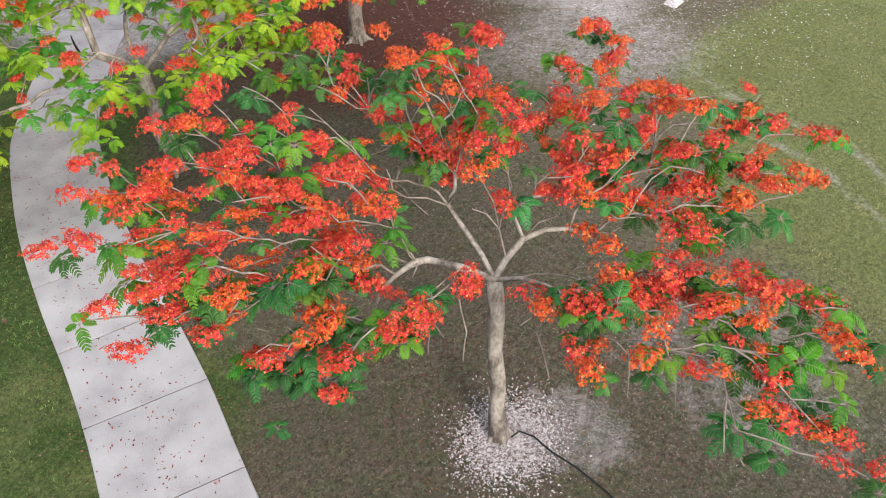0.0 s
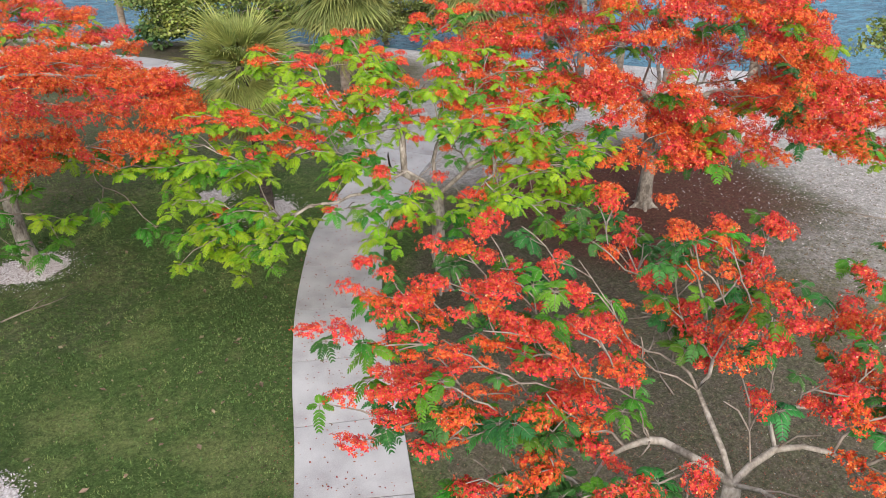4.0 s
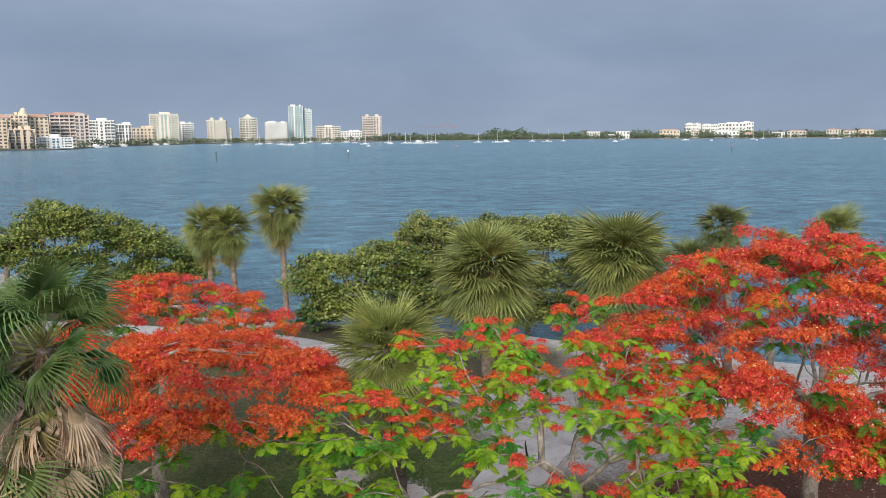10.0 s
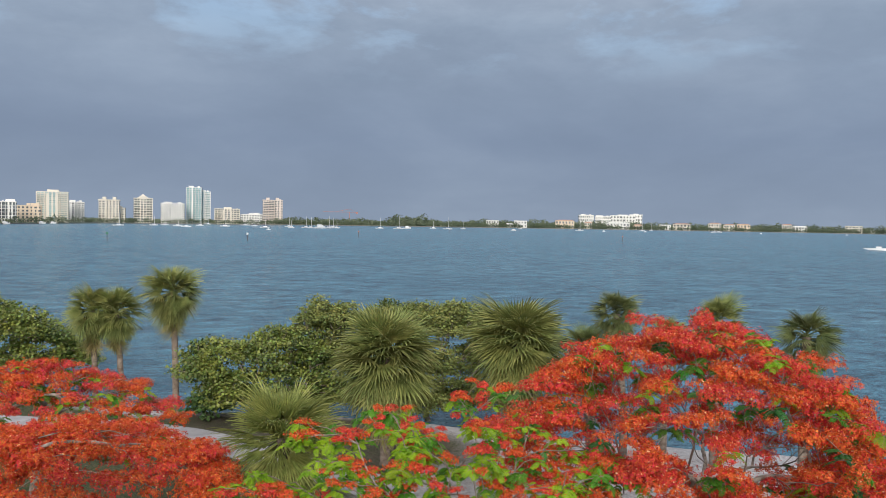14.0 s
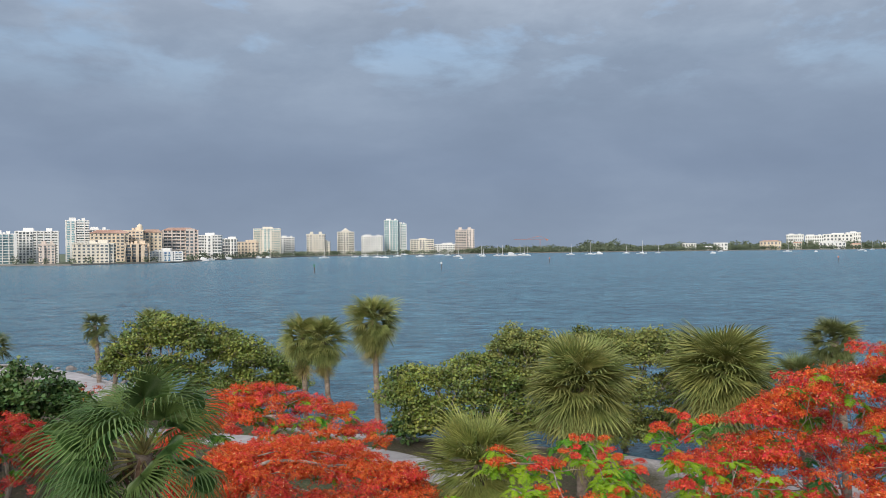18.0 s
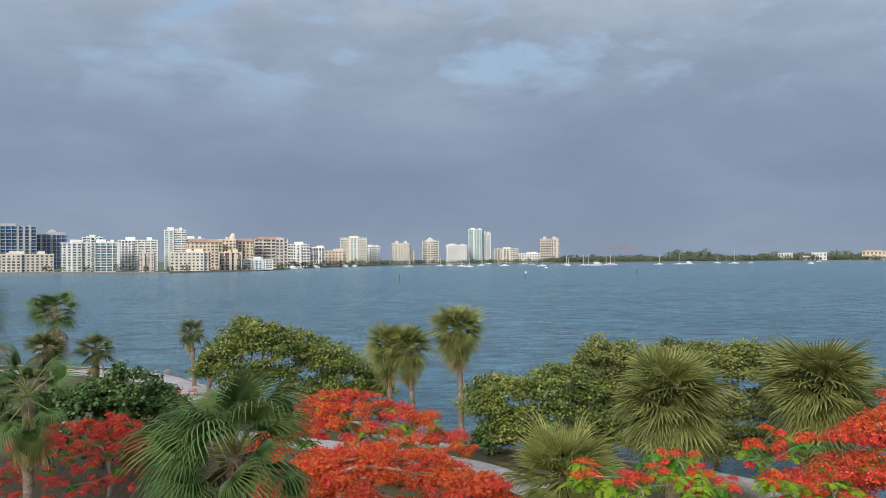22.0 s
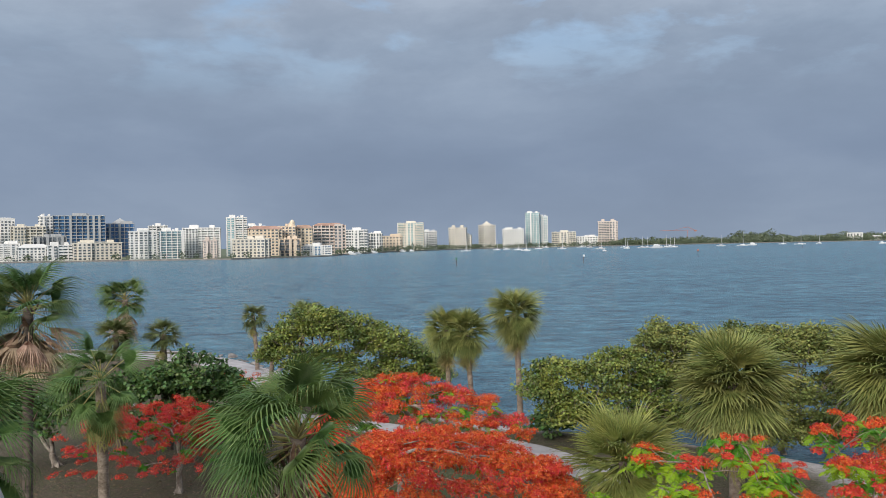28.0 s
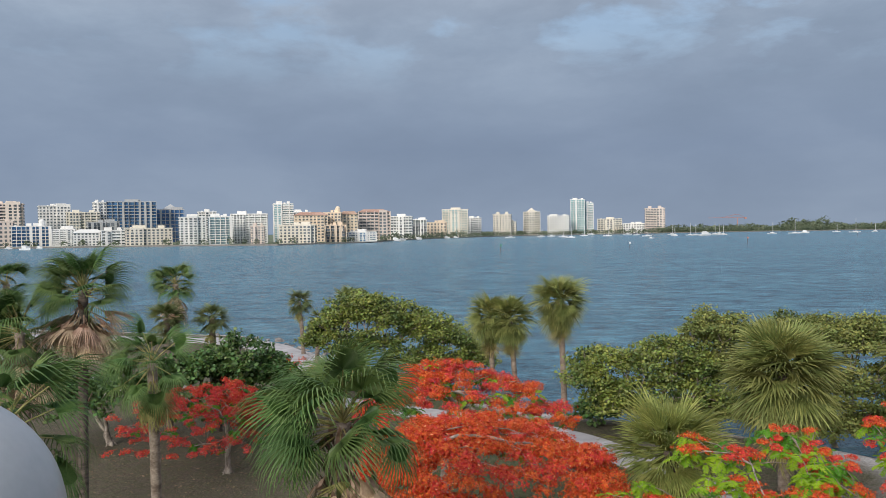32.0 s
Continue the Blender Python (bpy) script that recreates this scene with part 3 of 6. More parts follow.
def flower_truss(rng, mats, count, rx, ry, rz, petals=5, big=1.0):
    """A loose cushion of five-petalled flowers over a twig end, some with one pale petal."""
    s = Soup()
    lump = rng.uniform(0, 6.28)
    for k in range(count):
        a = 2 * math.pi * rng.random()
        h = rng.uniform(-0.3, 1.0)
        q = math.sqrt(max(0.0, 1 - h * h))
        out = Vector((math.cos(a) * q, math.sin(a) * q, h))
        g = rng.uniform(0.45, 1.08) * (1 + 0.22 * math.sin(3 * a + lump) * q)
        c = Vector((out.x * rx, out.y * ry, out.z * rz)) * g
        face = (out + Vector((rng.uniform(-.7, .7), rng.uniform(-.7, .7), rng.uniform(-.3, .7)))).normalized()
        u1 = face.orthogonal().normalized()
        u2 = face.cross(u1)
        size = big * rng.uniform(0.016, 0.028)
        spin = rng.random() * 6.28
        for p in range(petals):
            w = spin + p * 6.283 / petals + rng.uniform(-.2, .2)
            dr = u1 * math.cos(w) + u2 * math.sin(w)
            tn = face.cross(dr)
            lift = face * size * rng.uniform(-0.25, 0.5)
            s.add([tuple(c), tuple(c + dr * size * 0.7 - tn * size * 0.40 + lift * 0.6), tuple(c + dr * size * 1.15 + lift), tuple(c + dr * size * 0.7 + tn * size * 0.40 + lift * 0.6)],
                  [(0, 1, 2, 3)], 1 if p == 0 and rng.random() < 0.10 else 0)
    return s.mesh("blossom", mats)


def grow(root, fork, targets, rng, sag=0.12):
    """Joins every target to the nearest wood below it. Returns nodes, their parents and loads."""
    nodes, parent, level = [Vector(root)], [-1], [0]
    steps = 5
    for j in range(1, steps + 1):
        t = j / steps
        p = Vector(root).lerp(Vector(fork), t) + Vector((rng.uniform(-.04, .04), rng.uniform(-.04, .04), 0)) * (1 if j < steps else 0)
        nodes.append(p), parent.append(len(nodes) - 2)
    top = len(nodes) - 1
    f = Vector(fork)
    for tg in sorted((Vector(t) for t in targets), key=lambda v: (v - f).length):
        best, cost = top, 1e9
        for j in range(top, len(nodes)):
            q = nodes[j]
            if (q - f).length > (tg - f).length * 0.93:
                continue
            g = tg - q
            bend = 0.0
            if j > top:
                h = (q - nodes[parent[j]])
                bend = 1 - h.normalized().dot(g.normalized()) if h.length > 0 and g.length > 0 else 0
            c = g.length * (1 + 0.55 * bend) + 0.22 * (q - f).length
            if c < cost:
                best, cost = j, c
        q = nodes[best]
        span = (tg - q).length
        n = max(2, int(span / 0.3))
        rise = Vector((0, 0, sag * span))
        kink = Vector((rng.uniform(-1, 1), rng.uniform(-1, 1), rng.uniform(-.6, .6))) * 0.10 * span
        last = best
        for j in range(1, n + 1):
            t = j / n
            w = math.sin(math.pi * t)
            jit = Vector((rng.uniform(-1, 1), rng.uniform(-1, 1), rng.uniform(-1, 1))) * 0.022 * (1 if j < n else 0)
            nodes.append(q.lerp(tg, t) + rise * w * 0.6 + kink * math.sin(2 * math.pi * t * 0.8) * w + jit)
            parent.append(last)
            last = len(nodes) - 1
    load = [0] * len(nodes)
    kids = [[] for _ in nodes]
    for j, p in enumerate(parent):
        if p >= 0:
            kids[p].append(j)
    for j in reversed(range(len(nodes))):
        load[j] = max(1, sum(load[k] for k in kids[j]))
    return nodes, parent, kids, load, top


def wood(owner, nodes, kids, load, top, trunk_r, bark, twig, thin=0.011, power=0.57, sides=7, flare=1.55):
    """Trunk and limbs as tapered round bars: each limb from the fork is one mesh."""
    full = load[top]

    def rad(j):
        return max(thin, trunk_r * 0.82 * (load[j] / full) ** power) if j > top else trunk_r * (flare if j == 0 else 1.12 if j == 1 else 1.0)

    s = Soup()
    s.tube([nodes[j] for j in range(top + 1)], [rad(j) for j in range(top)] + [trunk_r * 0.95], 12)
    for k in range(5):                                   # root flare
        a = k * 1.26 + 0.4
        b = nodes[0]
        s.tube([b + Vector((0, 0, 0.30)), b + Vector((math.cos(a), math.sin(a), 0)) * trunk_r * 1.7 + Vector((0, 0, 0.06)),
                b + Vector((math.cos(a), math.sin(a), 0)) * trunk_r * 3.2 + Vector((0, 0, -0.05))], [trunk_r * 0.6, trunk_r * 0.34, trunk_r * 0.14], 6)
    child("trunk", s.mesh("trunk", bark, True), owner)
    for first in kids[top]:
        s = Soup()
        stack = [(top, first)]
        while stack:
            a, b = stack.pop()
            line, rr = [nodes[a], nodes[b]], [rad(b) if a == top or load[a] > load[b] * 1.6 else rad(a), rad(b)]
            while kids[b]:
                ks = sorted(kids[b], key=lambda k: -load[k])
                stack += [(b, k) for k in ks[1:]]
                b = ks[0]
                line.append(nodes[b])
                rr.append(rad(b))
            rr[-1] *= 0.6
            s.tube(line, rr, sides if rr[0] > 0.03 else 4, 0 if rr[0] > 0.028 else 1, cap=False)
        child("limb", s.mesh("limb", [bark, twig], True), owner)


SPRAY = {}
for key in ("fern", "dark", "young"):
    r_ = random.Random(key)
    SPRAY[key] = [feather_tuft(r_, [M["leaf_fern" if key == "fern" else "leaf_fern_" + key], M["twig"]], r_.choice((5, 6, 7))) for _ in range(6)]
TRUSS = {}
for key in ("red", "orange", "crimson"):
    r_ = random.Random(key)
    pair = [M["petal_" + key], M["petal_pale"]]
    TRUSS[key] = [flower_truss(r_, pair, r_.choice((110, 125, 140)), r_.uniform(0.17, 0.25), r_.uniform(0.13, 0.17), r_.uniform(0.085, 0.115), 4, 1.1) for _ in range(6)]
    # the same seen from further off: fewer, broader petals
    TRUSS["far_" + key] = [flower_truss(r_, pair, r_.choice((105, 120, 135)), r_.uniform(0.24, 0.32), r_.uniform(0.18, 0.25), r_.uniform(0.12, 0.17), 3, 1.45) for _ in range(6)]


def limb_pads(rng, fork, limbs, dense=2.6, arch=0.3, spread=0.14, inner=0.36):
    """Places of flower heads and of leafy twig ends along spreading limbs: tip, and how leafy the limb is."""
    heads, tufts = [], []
    f = Vector(fork)
    for x, y, z, leafy in limbs:
        tip = Vector((x, y, z))
        run = Vector((x - f.x, y - f.y, 0))
        reach = run.length
        across = Vector((-run.y, run.x, 0)) / max(reach, 0.1)
        hump = arch * (1.0 if z > f.z + 0.4 else 2.4)
        want = ((heads, dense * (1.4 + 0.62 * reach) * (1 - leafy) ** 0.8), (tufts, dense * (1.0 + 0.7 * reach) * (0.14 + 0.5 * leafy)))
        for rows_, n in want:
            n = max(1, int(n + rng.random()))
            start = inner if rows_ is heads else max(inner, 0.3 + 0.36 * leafy)
            for k in range(n):
                t = start + (1.02 - start) * ((k + rng.random()) / n) ** 0.85
                p = f.lerp(tip, t) + Vector((0, 0, 4 * hump * t * (1 - t) * 0.8 + rng.gauss(0, 0.09)))
                rows_.append(tuple(p + across * max(-1.6, min(1.6, rng.gauss(0, 1))) * spread * min(reach, 3.0) * (0.5 + 0.6 * t)))
    return heads, tufts


def joined(name, items, owner):
    """Many copies of a few small meshes as one mesh under owner."""
    V, F, I, mats, k = [], [], [], [], 0
    for me, m in items:
        co = np.empty(len(me.vertices) * 3)
        me.vertices.foreach_get("co", co)
        m3 = np.array(m)
        V.append(co.reshape(-1, 3) @ m3[:3, :3].T + m3[:3, 3])
        slots = [mats.index(q) if q in mats else mats.append(q) or len(mats) - 1 for q in me.materials]
        F.extend([tuple(v + k for v in p.vertices) for p in me.polygons])
        I.extend(slots[p.material_index] for p in me.polygons)
        k += len(me.vertices)
    return tagged(child(name, mesh(name, np.concatenate(V).tolist(), F, mats, I), owner), kind="stuff")


def hang(owner, name, items, near, most=300):
    """The sprays nearest to a spot of the plan as parts of their own, the rest of the crown as one mesh."""
    items = sorted(items, key=lambda q: (q[1].translation.xy - near).length)
    for me, m in items[:most]:
        child(name, me, owner, m)
    if len(items) > most:
        joined(name, items[most:], owner)


def poinciana(base, fork, heads, tufts, trunk_r, label, seed, colours=("red", "orange"), greens=("fern", "young"), per_head=1.5, spread=0.2,
              per_tuft=2, under=0.4, bare=(), size=(0.8, 1.2), leaf_size=(0.75, 1.15), most=300):
    """heads, tufts: places, from the foot of the trunk, of flower heads and of leafy twig ends."""
    rng = random.Random(seed)
    base = Vector((base[0], base[1], float(ground_z(base[0], base[1]))))
    owner = thing("poinciana_tree", base, label, "tree", "flowering trees in the park")
    nodes, parent, kids, load, top = grow((0, 0, -0.05), fork, list(heads) + list(tufts) + list(bare), rng)
    wood(owner, nodes, kids, load, top, trunk_r, M["bark_pale"], M["twig"])
    flowers, leaves = [], []

    def put(rows_, mesh_set, p, k, yaw, lean):
        m = Matrix.Translation(p) @ Euler((rng.gauss(0, lean), rng.gauss(0, lean), yaw)).to_matrix().to_4x4()
        rows_.append((rng.choice(mesh_set), m @ Matrix.Diagonal((k, k, k, 1))))

    for p in heads:
        p = Vector(p)
        yaw = math.atan2(p.y - fork[1], p.x - fork[0])
        out = Vector((math.cos(yaw), math.sin(yaw), 0))
        c = rng.choice(colours)
        for _ in range(int(per_head + rng.random())):
            along = rng.gauss(0, spread)
            q = p + out * along + Vector((-out.y, out.x, 0)) * rng.gauss(0, spread * 0.7) + Vector((0, 0, rng.gauss(0.05, 0.05) - 0.12 * abs(along)))
            put(flowers, TRUSS[c if rng.random() < 0.75 else rng.choice(colours)], q, rng.uniform(*size), yaw + rng.gauss(0, 0.5), 0.16)
        if rng.random() < under:
            q = p + out * rng.uniform(0.05, 0.3) + Vector((rng.gauss(0, 0.12), rng.gauss(0, 0.12), rng.uniform(-0.14, -0.02)))
            put(leaves, SPRAY[rng.choice(greens)], q, rng.uniform(*leaf_size), rng.random() * 6.283, 0.15)
    for p in tufts:
        g = rng.choice(greens)
        for k in range(per_tuft):
            q = Vector(p) + (Vector((rng.gauss(0, 0.2), rng.gauss(0, 0.2), rng.uniform(-0.16, 0.06))) if k else Vector())
            put(leaves, SPRAY[g], q, rng.uniform(*leaf_size), rng.random() * 6.283, 0.18)
    near = Vector((1.5, 5.0)) - base.xy
    hang(owner, "leaf_spray", leaves, near, most)
    hang(owner, "blossom", flowers, near, most)
    return owner


def umbrella(rng, n, r, top, drop, lobes=(1, 1, 1, 1, 1, 1, 1, 1), inner=0.0, thick=0.25, off=(0, 0), power=0.55):
    """Places over a broad flat crown; lobes stretch it by direction."""
    pts = []
    for k in range(n):
        a = k * 2.39996 + rng.uniform(-.25, .25)
        q = (inner + (1 - inner) * ((k + 0.5) / n)) ** power
        i = (a / (2 * math.pi) * len(lobes)) % len(lobes)
        f = lobes[int(i)] * (1 - i % 1) + lobes[(int(i) + 1) % len(lobes)] * (i % 1)
        d = r * f * q
        pts.append((off[0] + d * math.cos(a), off[1] + d * math.sin(a), top - drop * q ** 2 + rng.uniform(-thick, thick)))
    return pts


def dome(rng, n, r, mid, rise, lobes=(1, 1, 1, 1), off=(0, 0), low=0.0, shell=0.22):
    """Places over the rounded outside of a full crown, in uneven masses."""
    pts = []
    for k in range(n):
        a = k * 2.39996 + rng.uniform(-.3, .3)
        h = low + (1 - low) * (k + rng.random()) / n
        q = math.sqrt(max(0.0, 1 - h * h)) * rng.uniform(1 - shell, 1.04)
        i = (a / (2 * math.pi) * len(lobes)) % len(lobes)
        f = lobes[int(i)] * (1 - i % 1) + lobes[(int(i) + 1) % len(lobes)] * (i % 1)
        lump = 1 + 0.12 * noise.noise(Vector((math.cos(a) * 1.7, math.sin(a) * 1.7, 2.2 * h + r)))
        pts.append((off[0] + r * f * q * lump * math.cos(a), off[1] + r * f * q * lump * math.sin(a), mid + rise * h * lump * rng.uniform(0.92, 1.05)))
    return pts


# the nearest tree: bare grey limbs spreading wide in tiers, red cushions on top of them
rA = random.Random(11)
A_LIMBS = [(-3.5, 3.05, 3.7, 0.2), (-3.55, 2.15, 3.4, 0.35), (-2.7, 3.87, 3.9, 0.2), (-1.93, 4.38, 4.1, 0.25), (-0.65, 4.1, 4.3, 0.3), (1.2, 4.56, 4.3, 0.3),
           (0.96, 2.7, 4.6, 0.3), (1.12, 1.87, 4.95, 0.6), (2.43, 0.0, 4.5, 0.2), (2.5, -1.0, 4.3, 0.15), (2.65, -2.5, 3.9, 0.2), (1.22, -2.7, 3.6, 0.3),
           (-0.41, -1.6, 3.5, 0.2), (-1.6, 0.12, 3.2, 0.75), (-2.5, 0.75, 3.0, 0.5), (-2.91, 1.07, 2.8, 0.7), (0.93, -3.66, 3.6, 0.35), (-0.25, -4.11, 3.3, 0.4),
           (-3.0, 2.1, 4.0, 0.2), (4.4, 1.5, 4.1, 0.35), (2.6, 2.8, 4.4, 0.3), (-1.6, 2.6, 4.4, 0.15), (0.6, 0.6, 4.7, 0.3), (3.5, -1.8, 4.1, 0.1), (3.2, -0.4, 4.3, 0.15)]
A_FORK = (-0.08, 0.1, 2.95)
A_HEADS, A_TUFTS = limb_pads(rA, A_FORK, A_LIMBS, 3.6, 0.16, 0.115)
twigs = [(0.8 * a + 0.5 * rA.uniform(-1, 1), 0.8 * b + 0.5 * rA.uniform(-1, 1), c - 0.2 + 0.25 * rA.uniform(-1, 1)) for a, b, c in A_HEADS + A_TUFTS]
poinciana((5.7, 4.0), A_FORK, A_HEADS, A_TUFTS, 0.105, "poinciana tree with red blossom on wide bare limbs", 21, ("red", "red", "orange"), ("dark", "dark", "fern"),
          1.6, 0.17, 2, 0.5, twigs, (0.65, 1.2), (0.6, 0.95))
# over the path: twisted limbs, young yellow-green leaf, blossom on the high side
rD = random.Random(12)
D_LIMBS = [(-5.1, 1.5, 1.6, 1), (-4.4, 0.8, 1.3, 1), (-5.0, 2.0, 2.4, 1), (-5.3, 2.7, 3.2, 0.75), (-4.3, 2.9, 3.8, 0.35), (-2.75, 3.1, 4.8, 0.3),
           (-0.9, 3.6, 4.95, 0.25), (1.0, 3.2, 5.3, 0.2), (1.8, 1.3, 4.9, 0.25), (0.3, -1.3, 4.4, 0.5), (1.3, -1.4, 3.8, 0.7), (1.6, -2.2, 3.4, 0.8), (1.35, -3.3, 2.9, 0.9),
           (-1.9, -1.5, 2.5, 0.95), (0.1, -2.4, 3.0, 0.9), (-2.4, 2.0, 4.2, 0.5), (-2.3, 0.0, 3.4, 0.85), (2.8, 0.2, 4.4, 0.45), (3.0, -1.6, 3.4, 0.8), (-0.6, 1.9, 4.9, 0.45), (0.4, 0.9, 5.0, 0.5), (-1.3, 0.9, 4.6, 0.6)]
D_FORK = (-0.05, 0.15, 2.2)
D_HEADS, D_TUFTS = limb_pads(rD, D_FORK, D_LIMBS, 5.4, 0.4, 0.17, 0.40)
poinciana((6.88, 13.38), D_FORK, D_HEADS, D_TUFTS, 0.14, "poinciana tree in yellow-green leaf with scattered orange blossom", 22, ("orange", "red"), ("young", "fern", "young"),
          1.6, 0.2, 3, 1.0, umbrella(rD, 60, 3.2, 4.4, 1.6, inner=0.1, thick=0.5), (0.65, 1.15), (0.65, 1.05))
rF = random.Random(13)
F_FORK = (0.15, 0.35, 2.75)
F_HEADS, F_TUFTS = limb_pads(rF, F_FORK, [(-1.7, -3.4, 2.9, 0.2), (-2.4, -3.8, 3.2, 0.2), (2.2, -5.2, 3.6, 0.2), (3.3, -4.1, 3.9, 0.2), (1.3, -5.4, 3.1, 0.3), (-3.3, -0.2, 3.6, 0.2)], 4.2, 0.3)
F_HEADS += dome(rF, 240, 4.7, 2.9, 3.75, (1.0, 1.0, 1.0, 1.05, 1.05, 1.0, 1.0, 1.0), (-0.4, 0.2))
F_HEADS += dome(rF, 34, 3.4, 3.0, 3.0)
F_TUFTS += dome(rF, 60, 4.45, 3.0, 3.7)
poinciana((13.68, 14.72), F_FORK, F_HEADS, F_TUFTS, 0.17, "large poinciana tree crowded with orange-red blossom", 23, ("far_red", "far_orange"), ("dark", "fern", "young"),
          2.4, 0.3, 2, 0.3, dome(rF, 150, 3.7, 2.8, 3.2), (0.95, 1.5), (0.9, 1.3))
rB = random.Random(14)
B_HEADS = dome(rB, 210, 3.0, 3.1, 1.45, (1.3, 1.2, 1.0, 0.9, 0.75, 0.75, 1.0, 1.3), (0.25, 0.0), 0.08)
B_TUFTS = umbrella(rB, 34, 2.3, 2.6, 0.6, (1.5, 1.2, 1.0, 0.9, 0.9, 0.9, 1.0, 1.3), 0.25, 0.3, (0.4, -0.9))
poinciana((-1.16, 18.29), (-0.1, 0.05, 1.9), B_HEADS, B_TUFTS, 0.16, "poinciana tree thick with deep orange blossom, in a shell ring", 24, ("far_orange", "far_red", "far_orange"), ("fern", "young"),
          2.5, 0.28, 3, 0.06, (), (0.85, 1.3))
rB2 = random.Random(15)
poinciana((-1.5, 24.6), (0.1, 0.0, 1.9), umbrella(rB2, 150, 3.3, 4.85, 1.7, (1.3, 1.1, 1, 0.8, 0.8, 0.9, 1.1, 1.3), 0.0, 0.2), umbrella(rB2, 22, 3.0, 4.5, 1.2), 0.13,
          "poinciana tree with crimson blossom over open branches", 25, ("far_crimson", "far_orange"), ("fern", "young"), 2.1, 0.3, 2, 0.35, (), (0.75, 1.25))
rG = random.Random(16)
poinciana((-10.1, 29.7), (0.05, 0.1, 1.4), dome(rG, 140, 2.5, 1.35, 1.9, (0.7, 0.85, 1, 1.35, 1.65, 1.4, 1.0, 0.7), (-0.2, 0)), umbrella(rG, 16, 2.3, 2.7, 0.9), 0.11,
          "small poinciana tree with crimson blossom on the lawn", 26, ("far_crimson", "far_crimson", "far_red"), ("fern",), 1.8, 0.3, 2, 0.12, (), (0.7, 1.2))
rH = random.Random(17)
poinciana((-11.8, 42.0), (0, 0, 0.9), umbrella(rH, 22, 2.0, 2.5, 0.9), umbrella(rH, 34, 2.2, 2.3, 1.0), 0.09,
          "low poinciana tree, mostly green with a little orange blossom", 27, ("far_orange",), ("fern", "young"), 1.4, 0.3, 3)


# ---- palms ----
def fan_leaf(rng, mats, petiole, blade, segs=30, arc=2.2, fold=0.25, droop=0.5, width=0.02, ragged=0.15, web=0.12, thread=1.0, nod=0.0):
    """A fan-shaped palm leaf along +X: stalk, a pleated web, then split blades with hanging tips."""
    s = Soup()
    stalk = [Vector((petiole * t, 0, -0.10 * petiole * t * t)) for t in (0, 0.5, 1)]
    s.tube(stalk, [0.022, 0.016, 0.012], 4, 1, cap=False)
    hub = stalk[-1]
    ridge_line = []
    nod = nod * rng.uniform(0.2, 1.5)
    for k in range(2 * segs + 1):
        u = k / segs - 1
        a = u * arc
        L = blade * (1 - 0.25 * abs(u) ** 1.6)
        pleat = 0.03 * blade * (1 if k % 2 else -1)
        d = Vector((math.cos(a), math.sin(a), 0.14 - fold * abs(u)))
        if nod:                                              # the blade bends down from its stalk
            d = Vector((d.x * math.cos(nod) + d.z * math.sin(nod), d.y, d.z * math.cos(nod) - d.x * math.sin(nod)))
        ridge_line.append((hub + d * L * web + Vector((0.06 * blade, 0, pleat)), d, a, u, L))
    k0 = len(s.v)
    s.v.append(tuple(hub))
    s.v.extend(tuple(q[0]) for q in ridge_line)
    for k in range(2 * segs):
        s.f.append((k0, k0 + 1 + k, k0 + 2 + k))
        s.i.append(0)
    for k in range(segs):
        p0, d, a, u, L = ridge_line[2 * k + 1]
        L = L * rng.uniform(1 - ragged, 1.05)
        t2 = Vector((-math.sin(a), math.cos(a), 0))
        dr = droop * rng.uniform(0.6, 1.4)
        rest = L * (1 - web)
        half = max(width, web * L * math.sin(arc / segs) * 0.95)
        twist = rng.uniform(-0.5, 0.5)
        t2 = (t2 + Vector((0, 0, twist))).normalized()
        pts = [p0, p0 + d * rest * 0.45 + Vector((0, 0, -0.10 * dr * L)), p0 + d * rest * 0.8 + Vector((0, 0, -0.36 * dr * L)), p0 + d * rest * (0.93 + 0.05 * thread) + Vector((0, 0, -0.8 * dr * L * thread))]
        w = [half, max(width, half * 0.7), width * 0.6, 0.003]
        vs = []
        for p, q in zip(pts, w):
            vs += [tuple(p - t2 * q), tuple(p + Vector((0, 0, -0.4 * q))), tuple(p + t2 * q)]
        s.add(vs, [(0, 1, 4, 3), (1, 2, 5, 4), (3, 4, 7, 6), (4, 5, 8, 7), (6, 7, 10, 9), (7, 8, 11, 10)], 0)
    return s.mesh("frond", mats)


def fan_set(seed, mat, stalk, petiole, blade, n=4, **kw):
    r = random.Random(seed)
    return [fan_leaf(r, [M[mat], M[stalk]], petiole * r.uniform(0.85, 1.15), blade * r.uniform(0.9, 1.1), **kw) for _ in range(n)]


